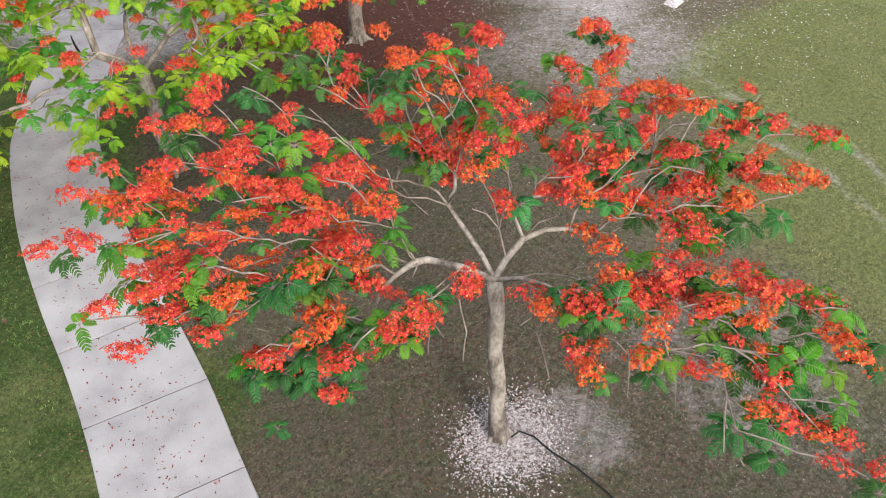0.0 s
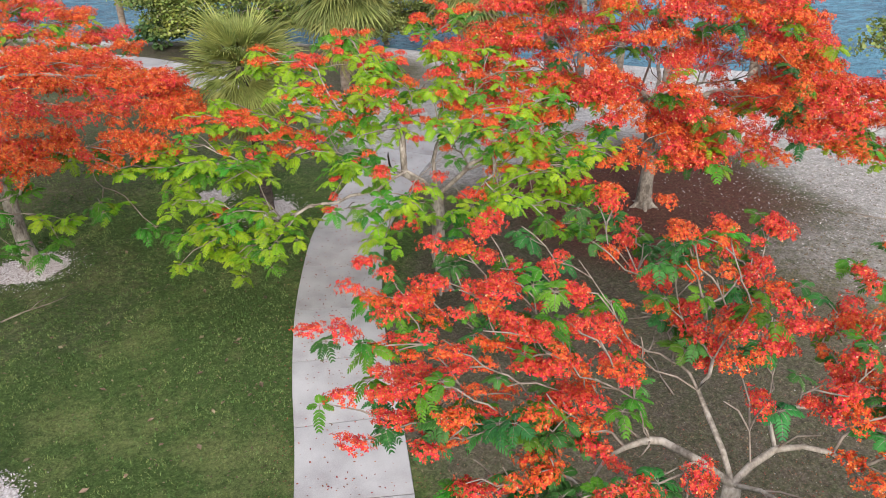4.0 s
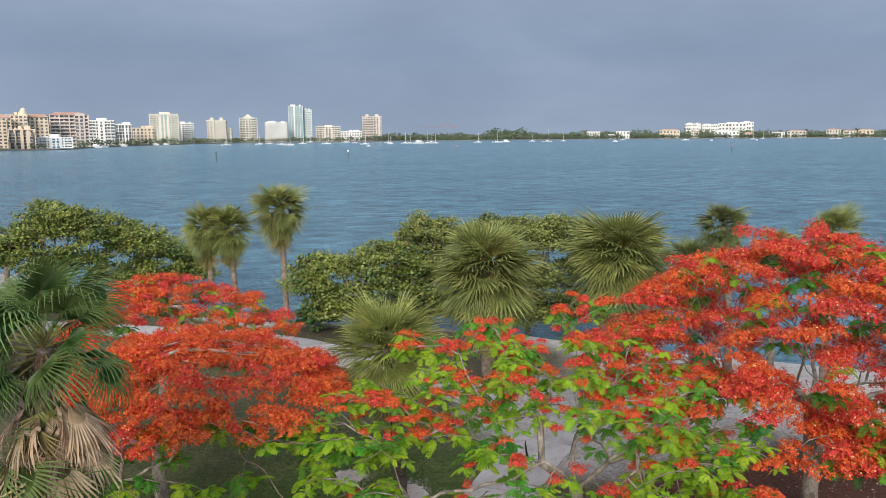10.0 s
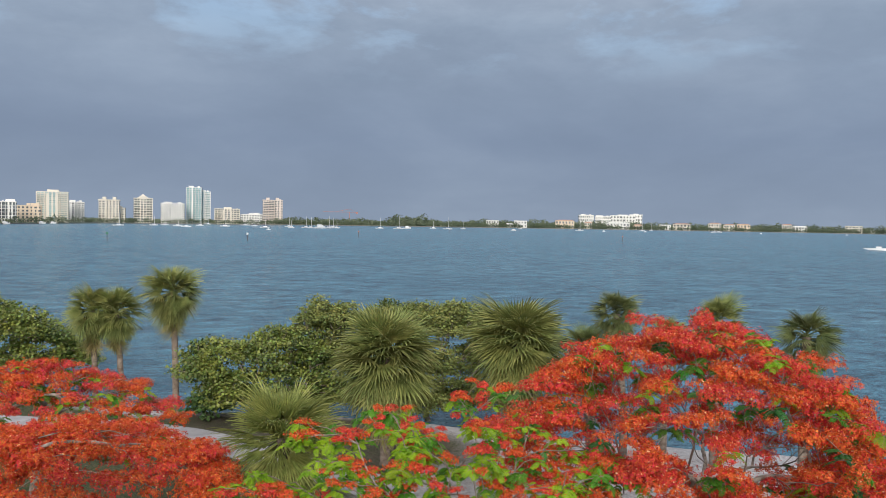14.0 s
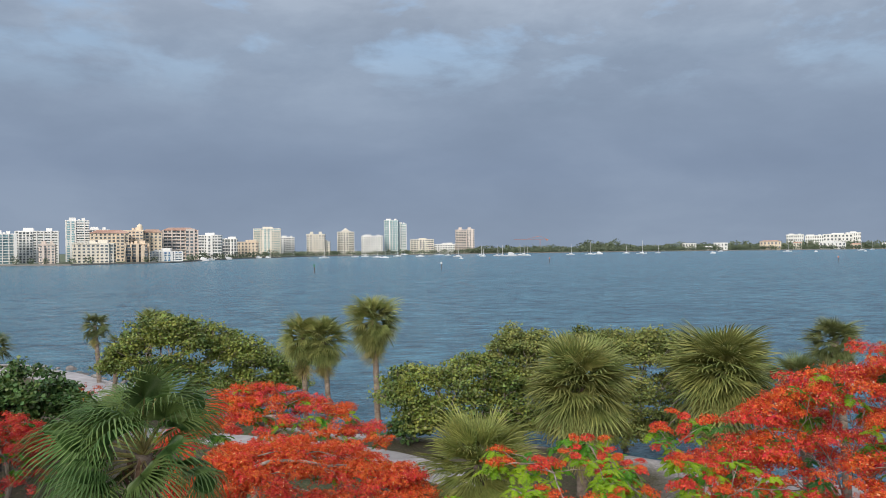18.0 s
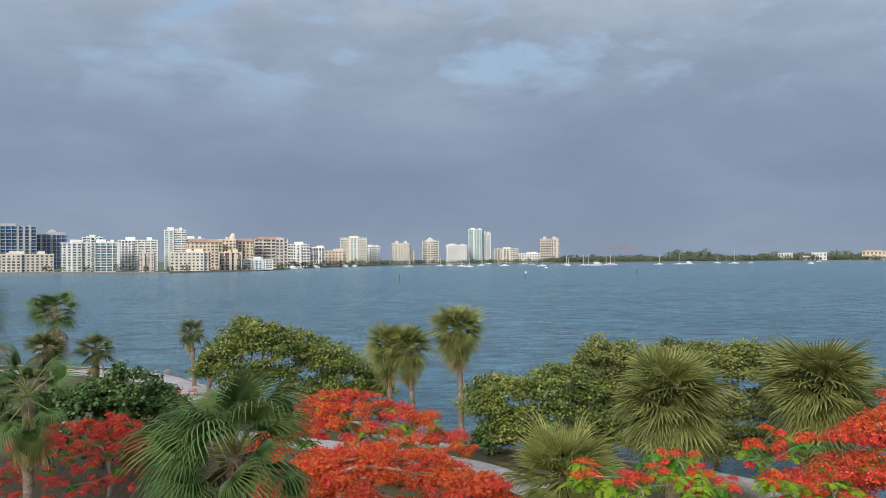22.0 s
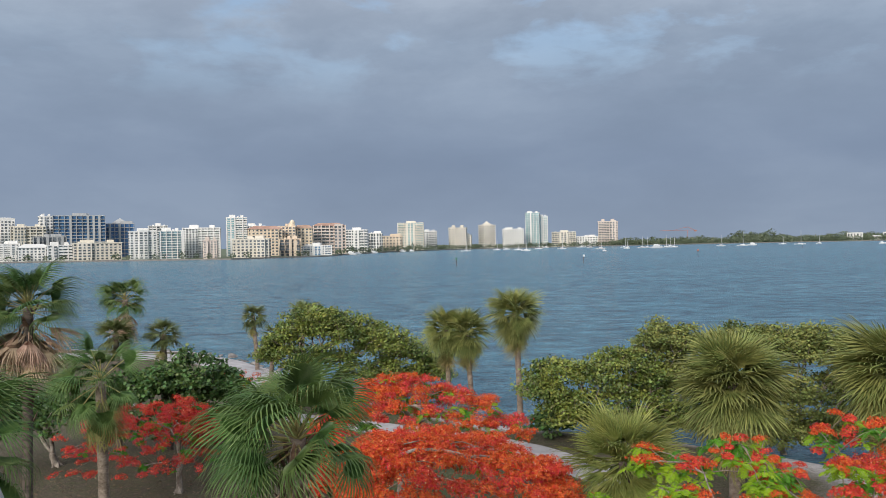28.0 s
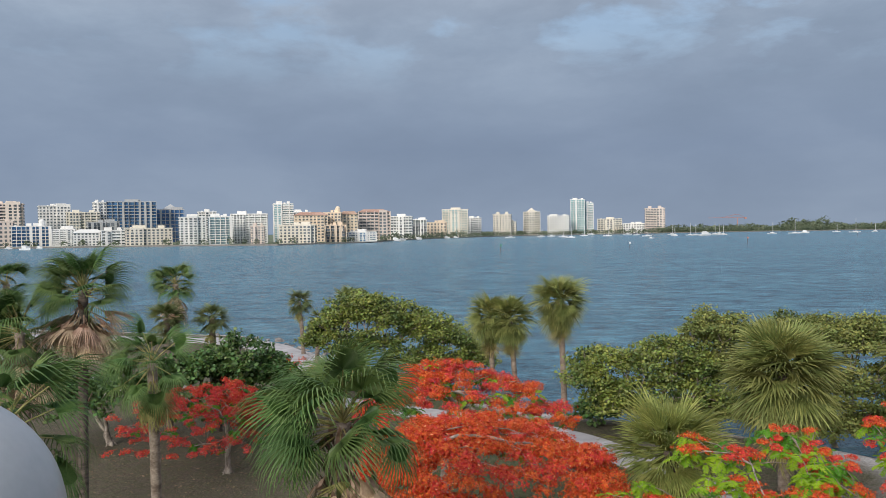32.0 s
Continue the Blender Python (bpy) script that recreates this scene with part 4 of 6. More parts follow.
FAN = {
    "sabal": fan_set(1, "frond", "frond", 0.50, 0.92, n=9, segs=17, arc=1.15, droop=0.30, width=0.021, ragged=0.22, web=0.2, thread=0.8, fold=0.35, nod=0.3),
    "sabal_grey": fan_set(2, "frond_grey", "frond_grey", 0.50, 0.90, n=9, segs=17, arc=1.15, droop=0.30, width=0.021, ragged=0.22, web=0.2, thread=0.8, fold=0.35, nod=0.3),
    "straw": fan_set(3, "frond_straw", "frond_straw", 0.74, 0.75, n=5, segs=15, arc=1.2, droop=0.45, ragged=0.3, width=0.018, nod=0.5),
    "light": fan_set(4, "frond_light", "frond_light", 0.6, 1.15, n=6, segs=15, droop=0.26, width=0.014, arc=0.75, ragged=0.25, fold=0.2),
    "fan": fan_set(5, "frond_green", "frond_straw", 0.85, 0.76, n=6, segs=30, arc=1.95, droop=0.75, width=0.015, fold=0.3, web=0.42, thread=1.15, nod=0.35),
    "dead": fan_set(6, "frond_dead", "frond_dead", 0.5, 0.95, n=6, segs=16, arc=0.7, droop=0.35, ragged=0.35, width=0.016, web=0.25),
}


def palm(foot, crown, label, kind="sabal", leaves=44, scale=1.0, low=-0.75, dead=0, dead_kind="straw", trunk_r=0.15, boots=0, seed=0, high=1.35, bark="bark_palm", name="palm_tree", lean=0.0):
    """A fan palm: ringed trunk from foot to crown, fronds in a spiral, old ones hanging."""
    rng = random.Random(seed * 7 + 3)
    gz = float(ground_z(foot[0], foot[1]))
    owner = thing(name, (foot[0], foot[1], gz), label, "palm", "palms in the park")
    top = Vector((crown[0] - foot[0], crown[1] - foot[1], crown[2] - gz))
    s = Soup()
    n = max(8, int(top.z / 0.16))
    line, rr = [], []
    for j in range(n + 1):
        t = j / n
        line.append(Vector((top.x * t ** 1.6, top.y * t ** 1.6, -0.08 + (top.z + 0.08) * t)) + Vector((lean * math.sin(math.pi * t), 0, 0)))
        rr.append(trunk_r * (1.25 if j == 0 else 1.0 + 0.02 * (j % 2) - 0.1 * t) * rng.uniform(0.97, 1.03))
    s.tube(line, rr, 10)
    child("trunk", s.mesh("trunk", M[bark], True), owner)
    if boots:
        b = Soup()
        b.add([(0, -0.06, 0), (0, 0.06, 0), (0.10, 0.045, 0.16), (0.10, -0.045, 0.16), (0.16, 0, 0.30), (0.05, 0, 0.14)],
              [(0, 1, 2, 3), (3, 2, 4), (0, 3, 5), (1, 5, 2), (3, 4, 5), (2, 5, 4)])
        bm_ = b.mesh("leaf_boot", M["boot"])
        for k in range(boots):
            t = 1 - 0.42 * (k / boots) - 0.02
            i = min(int(t * n), n - 1)
            a = k * 2.4
            child("leaf_boot", bm_, owner, Matrix.Translation(line[i]) @ Matrix.Rotation(a, 4, "Z") @ Matrix.Translation((trunk_r * 0.85, 0, 0))
                  @ Matrix.Rotation(rng.uniform(-.2, .25), 4, "Y") @ Matrix.Diagonal((1.15, 1.15, 1.15, 1)))
    for k in range(leaves):
        t = (k + 0.5) / leaves
        el = high - (high - low) * t ** 1.05 + rng.gauss(0, 0.16)
        a = k * 2.39996 + rng.uniform(-.45, .45)
        d = Vector((math.cos(a) * math.cos(el), math.sin(a) * math.cos(el), math.sin(el)))
        if kind == "fan":                                    # combed over by the wind
            d = (d + Vector((-0.38, 0.12, 0.05))).normalized()
        k_ = scale * (rng.uniform(0.78, 1.12) if kind[:5] == "sabal" else rng.uniform(0.85, 1.1)) * (0.5 + 2.0 * t if t < 0.25 else 1)
        child("frond", rng.choice(FAN[kind]), owner, Matrix.Translation(line[-1] + Vector((0, 0, 0.18 - 0.35 * t)) * scale) @ rot_to(d, rng.gauss(0, 0.45)) @ Matrix.Diagonal((k_, k_, k_, 1)))
    for k in range(dead):
        el = rng.uniform(-1.5, -0.9 if dead_kind == "mixed" else low - 0.1)
        a = k * 2.39996 + rng.uniform(-.3, .3)
        d = Vector((math.cos(a) * math.cos(el), math.sin(a) * math.cos(el), math.sin(el)))
        k_ = scale * rng.uniform(0.8, 1.15) * (1.25 if dead > 25 and dead_kind != "straw" else 1)
        child("dead_frond", rng.choice(FAN[rng.choice(("dead", "dead", "dead", "dead", "dead", "fan", "straw")) if dead_kind == "mixed" else dead_kind]), owner, Matrix.Translation(line[-1] + Vector((0, 0, -0.25 - (0.9 if dead > 25 and dead_kind != "straw" else 0.3) * rng.random())) * scale) @ rot_to(d, rng.uniform(-.6, .6)) @ Matrix.Diagonal((k_, k_, k_, 1)))
    return owner


SABAL = "cabbage palm with a round grey-green head on a slim trunk"
palm((3.68, 39.1), (3.5, 39.0, 5.7), SABAL, "sabal", 100, 1.16, -1.2, 10, "straw", 0.155, seed=1)
palm((0.2, 41.2), (0.05, 41.0, 4.75), SABAL, "sabal", 84, 1.08, -1.25, 14, "straw", 0.14, seed=2)
palm((1.35, 40.6), (1.1, 40.6, 4.65), SABAL, "sabal", 84, 1.08, -1.25, 14, "straw", 0.14, seed=3)
palm((-14.0, 58.9), (-14.3, 59.0, 4.0), SABAL, "sabal_grey", 44, 0.85, -0.9, 10, "straw", 0.16, seed=4)
palm((-9.6, 52.2), (-9.2, 52.2, 4.7), SABAL, "sabal", 52, 0.9, -0.8, 6, "straw", 0.16, seed=5)
palm((-11.4, 51.6), (-11.1, 51.6, 3.3), SABAL, "sabal_grey", 36, 0.8, -1.1, 14, "straw", 0.15, seed=6)
SKIRT = "full cabbage palm with spiky olive fronds and a straw-coloured skirt"
palm((10.2, 28.0), (10.2, 28.0, 4.1), SKIRT, "sabal", 150, 1.66, -1.1, 30, "straw", 0.2, seed=7)
palm((15.0, 26.2), (14.85, 26.1, 4.7), SKIRT, "sabal", 150, 1.6, -1.0, 24, "straw", 0.2, seed=8)
palm((15.0, 21.36), (14.7, 21.6, 5.1), SKIRT, "sabal_grey", 50, 0.85, -0.9, 22, "dead", 0.17, seed=9, bark="bark_palm")
palm((19.4, 25.6), (19.0, 25.7, 5.7), SKIRT, "sabal_grey", 54, 0.88, -0.8, 8, "straw", 0.16, seed=10)
palm((21.9, 23.3), (21.9, 23.3, 5.6), SKIRT, "sabal", 54, 0.88, -0.8, 8, "straw", 0.16, seed=11)
palm((23.0, 20.1), (23.0, 20.1, 5.4), SKIRT, "sabal_grey", 54, 0.92, -0.8, 8, "straw", 0.17, seed=12)
palm((21.4, 25.6), (21.4, 25.6, 4.8), SKIRT, "sabal", 44, 0.74, -0.8, 4, "straw", 0.15, seed=13)
palm((4.53, 18.85), (4.25, 18.95, 3.9), "dense cabbage palm with a rounded head of pale green fronds", "light", 140, 1.0, -1.15, 12, "straw", 0.17, seed=14, bark="bark_dark")
FANP = "fan palm with green fronds and a hanging brown dead skirt"
palm((-2.26, 10.82), (-2.05, 10.87, 6.55), FANP, "fan", 52, 0.80, -0.35, 70, "mixed", 0.13, boots=46, seed=15, bark="bark_palm")
palm((-7.55, 17.4), (-7.25, 16.6, 6.45), "slim young fan palm with drooping green fronds on the lawn", "fan", 30, 0.68, -0.85, 12, "straw", 0.12, seed=16)
palm((-11.3, 21.2), (-11.25, 21.4, 7.65), FANP, "fan", 44, 0.84, -0.25, 60, "dead", 0.14, boots=24, seed=17, bark="bark_dark")
palm((-15.5, 38.6), (-15.4, 38.2, 6.75), FANP, "fan", 40, 0.78, -0.35, 34, "dead", 0.15, seed=18)
palm((-14.6, 35.2), (-14.65, 35.2, 5.4), SABAL, "sabal_grey", 44, 0.72, -0.6, 4, "straw", 0.15, seed=19)
palm((-13.1, 36.8), (-13.1, 36.8, 5.2), SABAL, "sabal_grey", 44, 0.76, -0.6, 4, "straw", 0.15, seed=20)
palm((-12.3, 20.4), (-12.7, 20.7, 6.6), FANP, "fan", 40, 0.9, -0.6, 34, "dead", 0.14, seed=21)
palm((-14.6, 22.4), (-14.4, 22.3, 5.6), FANP, "fan", 36, 0.95, -0.6, 24, "dead", 0.14, seed=25)
palm((-20.6, 32.6), (-18.0, 28.6, 7.4), FANP, "fan", 26, 0.7, -0.8, 14, "dead", 0.13, seed=22)
palm((-6.0, 9.3), (-6.1, 9.5, 6.75), FANP, "fan", 34, 0.86, -0.7, 44, "dead", 0.14, seed=23)
palm((-12.6, 36.0), (-12.2, 36.0, 2.9), "stunted cabbage palm with dull grey fronds", "sabal_grey", 34, 0.75, -1.0, 12, "straw", 0.14, seed=24, bark="bark_dark")


# ---- broad-leaved shore trees ----
def round_leaf_tree(foot, lobes, label, mat="leaf_round", leaves=84, per=36, size=0.085, seed=0, fork=0.6, trunk_r=0.13, bark="bark_pale", name="sea_grape_tree", lean=(0, 0), pads=(0.2, 0.09), bald=0.0):
    """lobes: centre and radii of the masses of the crown, from the foot."""
    rng = random.Random(seed + 100)
    nr = np.random.default_rng(seed + 100)
    gz = float(ground_z(foot[0], foot[1]))
    owner = thing(name, (foot[0], foot[1], gz), label, "tree", "shore trees")
    tips = []
    for cx, cy, cz, rx, ry, rz in lobes:
        for _ in range(leaves):
            u = nr.normal(size=3)
            u /= np.linalg.norm(u)
            u[2] = abs(u[2]) * 1.1 - 0.35
            q = (0.5 + 0.6 * rng.random() ** 0.6 if rng.random() < 0.75 else rng.uniform(0.15, 0.6)) * (1 + 0.32 * noise.noise(Vector((u[0], u[1], u[2])) * 1.9 + Vector((cx, cy, cz))))
            tips.append((cx + rx * u[0] * q, cy + ry * u[1] * q, max(0.25, cz + rz * u[2] * q)))
    nodes, parent, kids, load, top = grow((0, 0, -0.1), (lean[0] + rng.uniform(-.2, .2), lean[1] + rng.uniform(-.2, .2), fork), tips, rng, 0.05)
    wood(owner, nodes, kids, load, top, trunk_r, M[bark], M["twig"], 0.012, 0.45, 6)
    leafy = np.array([t for t in tips if rng.random() > bald * (0.3 + 0.9 * (t[2] < sum(q[2] for q in lobes) / len(lobes) + 0.6))])
    c = np.repeat(leafy, nr.poisson(per, len(leafy)), axis=0)
    N = len(c)
    c = c + nr.normal(size=(N, 3)) * np.array([pads[0], pads[0], pads[1]])
    nrm = nr.normal(size=(N, 3)) * 0.7 + np.array([0, -0.25, 0.9])
    nrm /= np.linalg.norm(nrm, axis=1, keepdims=True)
    a = np.cross(nrm, nr.normal(size=(N, 3)))
    a /= np.linalg.norm(a, axis=1, keepdims=True)
    b = np.cross(nrm, a)
    sz = size * nr.uniform(0.7, 1.25, (N, 1))
    ring = [c - a * sz, c - a * sz * 0.4 + b * sz * 0.8, c + a * sz * 0.5 + b * sz * 0.75 + nrm * sz * 0.2, c + a * sz * 1.1,
            c + a * sz * 0.5 - b * sz * 0.75 + nrm * sz * 0.2, c - a * sz * 0.4 - b * sz * 0.8]
    v = np.stack(ring, 1).reshape(-1, 3)
    f = np.arange(N * 6).reshape(N, 6)
    child("crown", mesh("crown", v.tolist(), f.tolist(), M[mat]), owner)
    return owner


GRAPE = "sea grape tree with round olive-green leaves, on the bank"
round_leaf_tree((-7.0, 45.6), [(-2.4, 0, 3.1, 1.5, 1.4, 1.5), (-1.0, 0.3, 4.4, 1.7, 1.5, 1.6), (0.6, 0.2, 4.5, 1.7, 1.5, 1.5), (2.0, 0, 4.0, 1.7, 1.5, 1.5), (3.4, 0.2, 3.4, 1.6, 1.4, 1.5), (4.8, 0.2, 2.7, 1.5, 1.4, 1.4), (6.2, 0.2, 1.7, 1.2, 1.3, 1.1), (0.2, -0.6, 2.6, 2.2, 1.5, 1.2), (3.2, -0.6, 1.8, 2.2, 1.4, 1.0)], GRAPE, leaves=92, seed=1, trunk_r=0.2, fork=0.9, per=46, size=0.066, pads=(0.22, 0.1), bald=0.1)
round_leaf_tree((7.0, 36.8), [(-1.7, 0.2, 3.1, 1.3, 1.3, 0.9), (-0.2, 0.1, 3.0, 1.2, 1.3, 1.0), (1.2, 0.3, 3.4, 1.3, 1.5, 1.0), (2.3, 0.1, 2.9, 1.2, 1.3, 1.2), (-2.6, -0.4, 2.5, 0.9, 1.2, 0.7), (-1.8, -0.5, 1.8, 1.2, 1.2, 0.8), (-1.0, -0.9, 1.2, 1.4, 1.1, 0.9), (0.6, -1.2, 1.0, 1.6, 1.2, 1.0), (2.6, -0.8, 1.5, 1.3, 1.3, 1.2), (0.6, -0.5, 2.1, 1.4, 1.4, 1.0)], GRAPE, leaves=54, seed=2, trunk_r=0.16, per=46, size=0.062, pads=(0.24, 0.08), bald=0.22)
round_leaf_tree((4.9, 37.6), [(0, 0, 0.5, 1.0, 0.8, 0.7), (0.9, 0.4, 0.7, 0.9, 0.8, 0.8)], "low dark sea grape shrub on the bank", "leaf_round_dark", 30, seed=3, trunk_r=0.07, name="shrub", fork=0.2)
BUTTON = "buttonwood tree with thin olive foliage and grey twigs"
round_leaf_tree((10.8, 38.2), [(0, 0, 4.75, 2.2, 1.6, 1.6), (0.2, 0, 2.9, 2.2, 1.6, 1.8), (-0.2, -0.6, 1.2, 2.0, 1.4, 1.1)], BUTTON, "leaf_olive", 180, 54, 0.055, seed=4, name="buttonwood_tree", bald=0.12)
round_leaf_tree((15.2, 35.6), [(-1.3, 0, 4.9, 2.0, 1.6, 1.5), (1.2, 0, 4.8, 2.1, 1.6, 1.5), (0, 0, 2.6, 3.0, 1.6, 1.7), (3.2, -0.6, 3.4, 1.6, 1.5, 1.5), (0.5, -0.8, 1.2, 3.0, 1.3, 1.2)], BUTTON, "leaf_olive", 180, 54, 0.055, seed=5, name="buttonwood_tree", bald=0.12)
LAWN_GRAPE = "dark green sea grape tree on the lawn"
round_leaf_tree((-11.6, 34.6), [(0.3, 0, 3.4, 1.9, 1.6, 1.5), (-1.4, 0.3, 3.0, 1.6, 1.5, 1.5), (1.8, 0.2, 2.7, 1.5, 1.3, 1.3), (0, -0.4, 1.8, 2.4, 1.4, 1.1)], LAWN_GRAPE, "leaf_round_dark", 70, 46, 0.08, seed=6, trunk_r=0.14, fork=0.8)
round_leaf_tree((-16.6, 33.6), [(0, 0, 2.3, 2.2, 1.6, 1.6), (2.2, 0.2, 2.5, 1.6, 1.4, 1.5), (-2.2, 0, 2.0, 1.6, 1.4, 1.4)], LAWN_GRAPE, "leaf_round_dark", 60, 44, 0.08, seed=7, trunk_r=0.14)
round_leaf_tree((27.4, 15.2), [(-1.0, 1.8, 2.5, 1.6, 1.5, 0.9), (0.7, -0.7, 2.6, 1.8, 1.5, 0.9), (1.9, -3.0, 2.3, 1.7, 1.6, 0.8)], "leaning sea grape tree on the shell beach", "leaf_round", 40, 34, 0.075, seed=8, trunk_r=0.16, fork=0.9, lean=(0.7, -1.2))

# ---- far shore ----
SHORE_FAR = np.array([(-60, 780), (-40, 750), (-33, 735), (-24, 690), (-15, 625), (-8.7, 690), (-4, 950), (1.5, 1180), (9.5, 1300), (17, 1450),
                      (26, 1620), (34, 1790), (43, 1980), (56, 2200), (75, 2400), (100, 2400)], float)


def far(az, extra=0.0):
    """The place at a bearing, extra metres behind the far waterline."""
    d = float(np.interp(az, SHORE_FAR[:, 0], SHORE_FAR[:, 1])) + extra
    return Vector((d * math.sin(radians(az)), d * math.cos(radians(az)), 0))


s = Soup()
azs = np.arange(-60, 100.5, 1.0)
near_edge = [far(a) for a in azs]
s.v = [(p.x, p.y, WATER - 1) for p in near_edge] + [(p.x, p.y, 0.5) for p in near_edge] + [tuple(far(a, 2400))[:2] + (1.5,) for a in azs]
m_ = len(azs)
for k in range(m_ - 1):
    s.f += [(k, k + 1, m_ + k + 1, m_ + k), (m_ + k, m_ + k + 1, 2 * m_ + k + 1, 2 * m_ + k)]
    s.i += [0, 1]
tagged(new("ground", s.mesh("far_shore", [M["stone"], M["wood_far"]])), "low wooded land across the bay behind a stone seawall", "far shore", kind="structure")


def woods(label, a0, a1, depth0, depth1, step, r0, r1, seed, keep=1.0):
    """Far tree belt: many ragged crowns of loose leaf tufts."""
    rng = np.random.default_rng(seed)
    V, F = [], []
    az = a0
    while az < a1:
        dist = np.interp(az, SHORE_FAR[:, 0], SHORE_FAR[:, 1])
        if rng.random() < keep:
            p = far(az, rng.uniform(depth0, depth1))
            r = rng.uniform(r0, r1)
            h = r * rng.uniform(0.8, 1.15)
            n = 80
            u = rng.normal(size=(n, 3))
            u /= np.linalg.norm(u, axis=1, keepdims=True)
            c = np.array([p.x, p.y, 0.4 + h * 0.75]) + u * np.array([r, r, h * 0.8]) * rng.uniform(0.5, 1.0, (n, 1))
            c[:, 2] = np.maximum(c[:, 2], 0.6)
            t = rng.normal(size=(n, 3, 3)) * r * 0.17
            k = len(V)
            V.extend((c[:, None] + t).reshape(-1, 3).tolist())
            F.extend((np.arange(n * 3).reshape(n, 3) + k).tolist())
        az += math.degrees(step / dist) * rng.uniform(0.6, 1.4)
    tagged(new("woods", mesh("woods", V, F, M["wood_far"])), label, "woods", kind="stuff")


woods("belt of green trees along the city waterfront", -36, -7.5, 1, 10, 8, 2.4, 4.2, 1, 0.5)
woods("mangrove belt along the far waterfront", -7.5, 12, 0, 14, 4, 3.0, 5.2, 2)
woods("mangroves and pines along the far low shore", 12, 80, 0, 40, 3.4, 4.2, 7.5, 3)
woods("second belt of far trees", 9, 26, 60, 160, 4.5, 6.5, 9, 4)
woods("second belt of far trees", 26, 80, 60, 200, 5.5, 9, 12.5, 6)
woods("rounded grove of tall far trees", 20.2, 23.4, 60, 120, 5, 9, 15, 5)


def apartment(az, back, width, height, floors, bays, wall, glass="glass_dark", style="windows", roof="flat", turn=0.0, depth=16, kind="apartment_building", label=""):
    """A far block seen across the water: walls, floor bands, windows set in, stepped masses and its roof."""
    rng = random.Random(int(az * 1000) + floors)
    p = far(az, back)
    owner = thing(kind, (p.x, p.y, 0.5), label, "building", "skyline across the bay")
    owner.rotation_euler = (0, 0, -radians(az) + turn + rng.uniform(-0.12, 0.12))
    body = Soup()
    body.box((0, depth / 2, height / 2), (width, depth, height))
    front = child("wall", body.mesh("wall", M[glass if style == "frame" else wall]), owner)
    fh, bw = height / floors, width / bays
    low = floors < 4
    # a bay that stands proud of the front
    bay_w, bay_x = bw * max(1, round(bays * rng.uniform(0.22, 0.4))), rng.choice((-0.26, 0.0, 0.28)) * width
    bay_h = height * rng.choice((1.0, 0.93, 1.06)) if not low else height * 0.9
    if not low and style != "frame":
        bay = Soup()
        bay.box((bay_x, -1.2, bay_h / 2), (bay_w, 2.4, bay_h))
        child("bay", bay.mesh("bay", M[wall]), owner)
    # piers up the whole front
    if style in ("balcony", "frame", "glass") and not low:
        for i in range(bays + 1):
            if style == "balcony" and i % 2:
                continue
            pier = Soup()
            w = 0.9 if style == "balcony" else rng.choice((0.5, 0.5, 2.2))
            pier.box((-width / 2 + i * bw, -0.9, height / 2 + 0.3), (w, 2.0, height + 0.6))
            child("pier", pier.mesh("pier", M[wall]), front)
    for j in range(floors):
        z = (j + 0.52) * fh
        if style in ("balcony", "frame"):
            slab = Soup()
            slab.box((0, -0.8, j * fh + 0.15), (width + 0.8, 1.7, 0.4 if style == "balcony" else 0.55))
            if style == "balcony":
                slab.box((0, -1.55, j * fh + 0.75), (width + 0.8, 0.12, 0.8))
            child("balcony", slab.mesh("balcony", M[wall]), front)
        if style == "frame":
            continue
        band = Soup()
        w, h = (0.84, 0.62) if style == "balcony" else (0.92, 0.84) if style == "glass" else (0.5, 0.52)
        for i in range(bays):
            x = -width / 2 + (i + 0.5) * bw
            on_bay = not low and abs(x - bay_x) < bay_w / 2
            k = 0.55 if rng.random() < 0.2 else 1.0
            band.box((x, -2.42 if on_bay else -0.02, z), (bw * (0.6 if on_bay else w) * k, 0.5, fh * h))
        n_side = max(2, int(depth / bw))
        for i in range(n_side):
            for sx in (-1, 1):
                band.box((sx * width / 2, (i + 0.5) * depth / n_side, z), (0.5, bw * 0.45, fh * 0.5))
        tagged(child("glazing", band.mesh("glazing", M[glass]), front), kind="stuff")
    top = Soup()
    if roof in ("flat", "dome", "peak"):
        top.box((0, depth / 2, height + 0.4), (width + 0.8, depth + 0.8, 0.8))
        if not low:
            top.box((bay_x * 0.8, depth / 2, height + 1.9), (width * rng.uniform(0.2, 0.45), depth * 0.6, 2.6))
            top.box((-bay_x * 0.6 + width * 0.12, depth * 0.6, height + 1.4), (width * 0.14, depth * 0.3, 3.2))
            for _ in range(3):
                top.box((rng.uniform(-.4, .4) * width, rng.uniform(2, depth - 2), height + 1.2), (1.6, 1.6, 1.2))
    if roof == "twin":
        top.box((0, depth / 2, height + 0.6), (width + 1.6, depth + 1, 1.2))
        for x in (-0.25, 0.25):
            top.box((x * width, depth / 2, height + 3), (width * 0.16, depth * 0.5, 4))
    if roof == "hip":
        w, d = width / 2 + 0.8, depth / 2 + 0.8
        up = 2.2 if low else 3.0
        top.add([(-w, -0.8, height), (w, -0.8, height), (w, 2 * d - 0.8, height), (-w, 2 * d - 0.8, height), (-w * 0.6, d - 0.8, height + up), (w * 0.6, d - 0.8, height + up)],
                [(0, 1, 5, 4), (1, 2, 5), (2, 3, 4, 5), (3, 0, 4), (3, 2, 1, 0)])
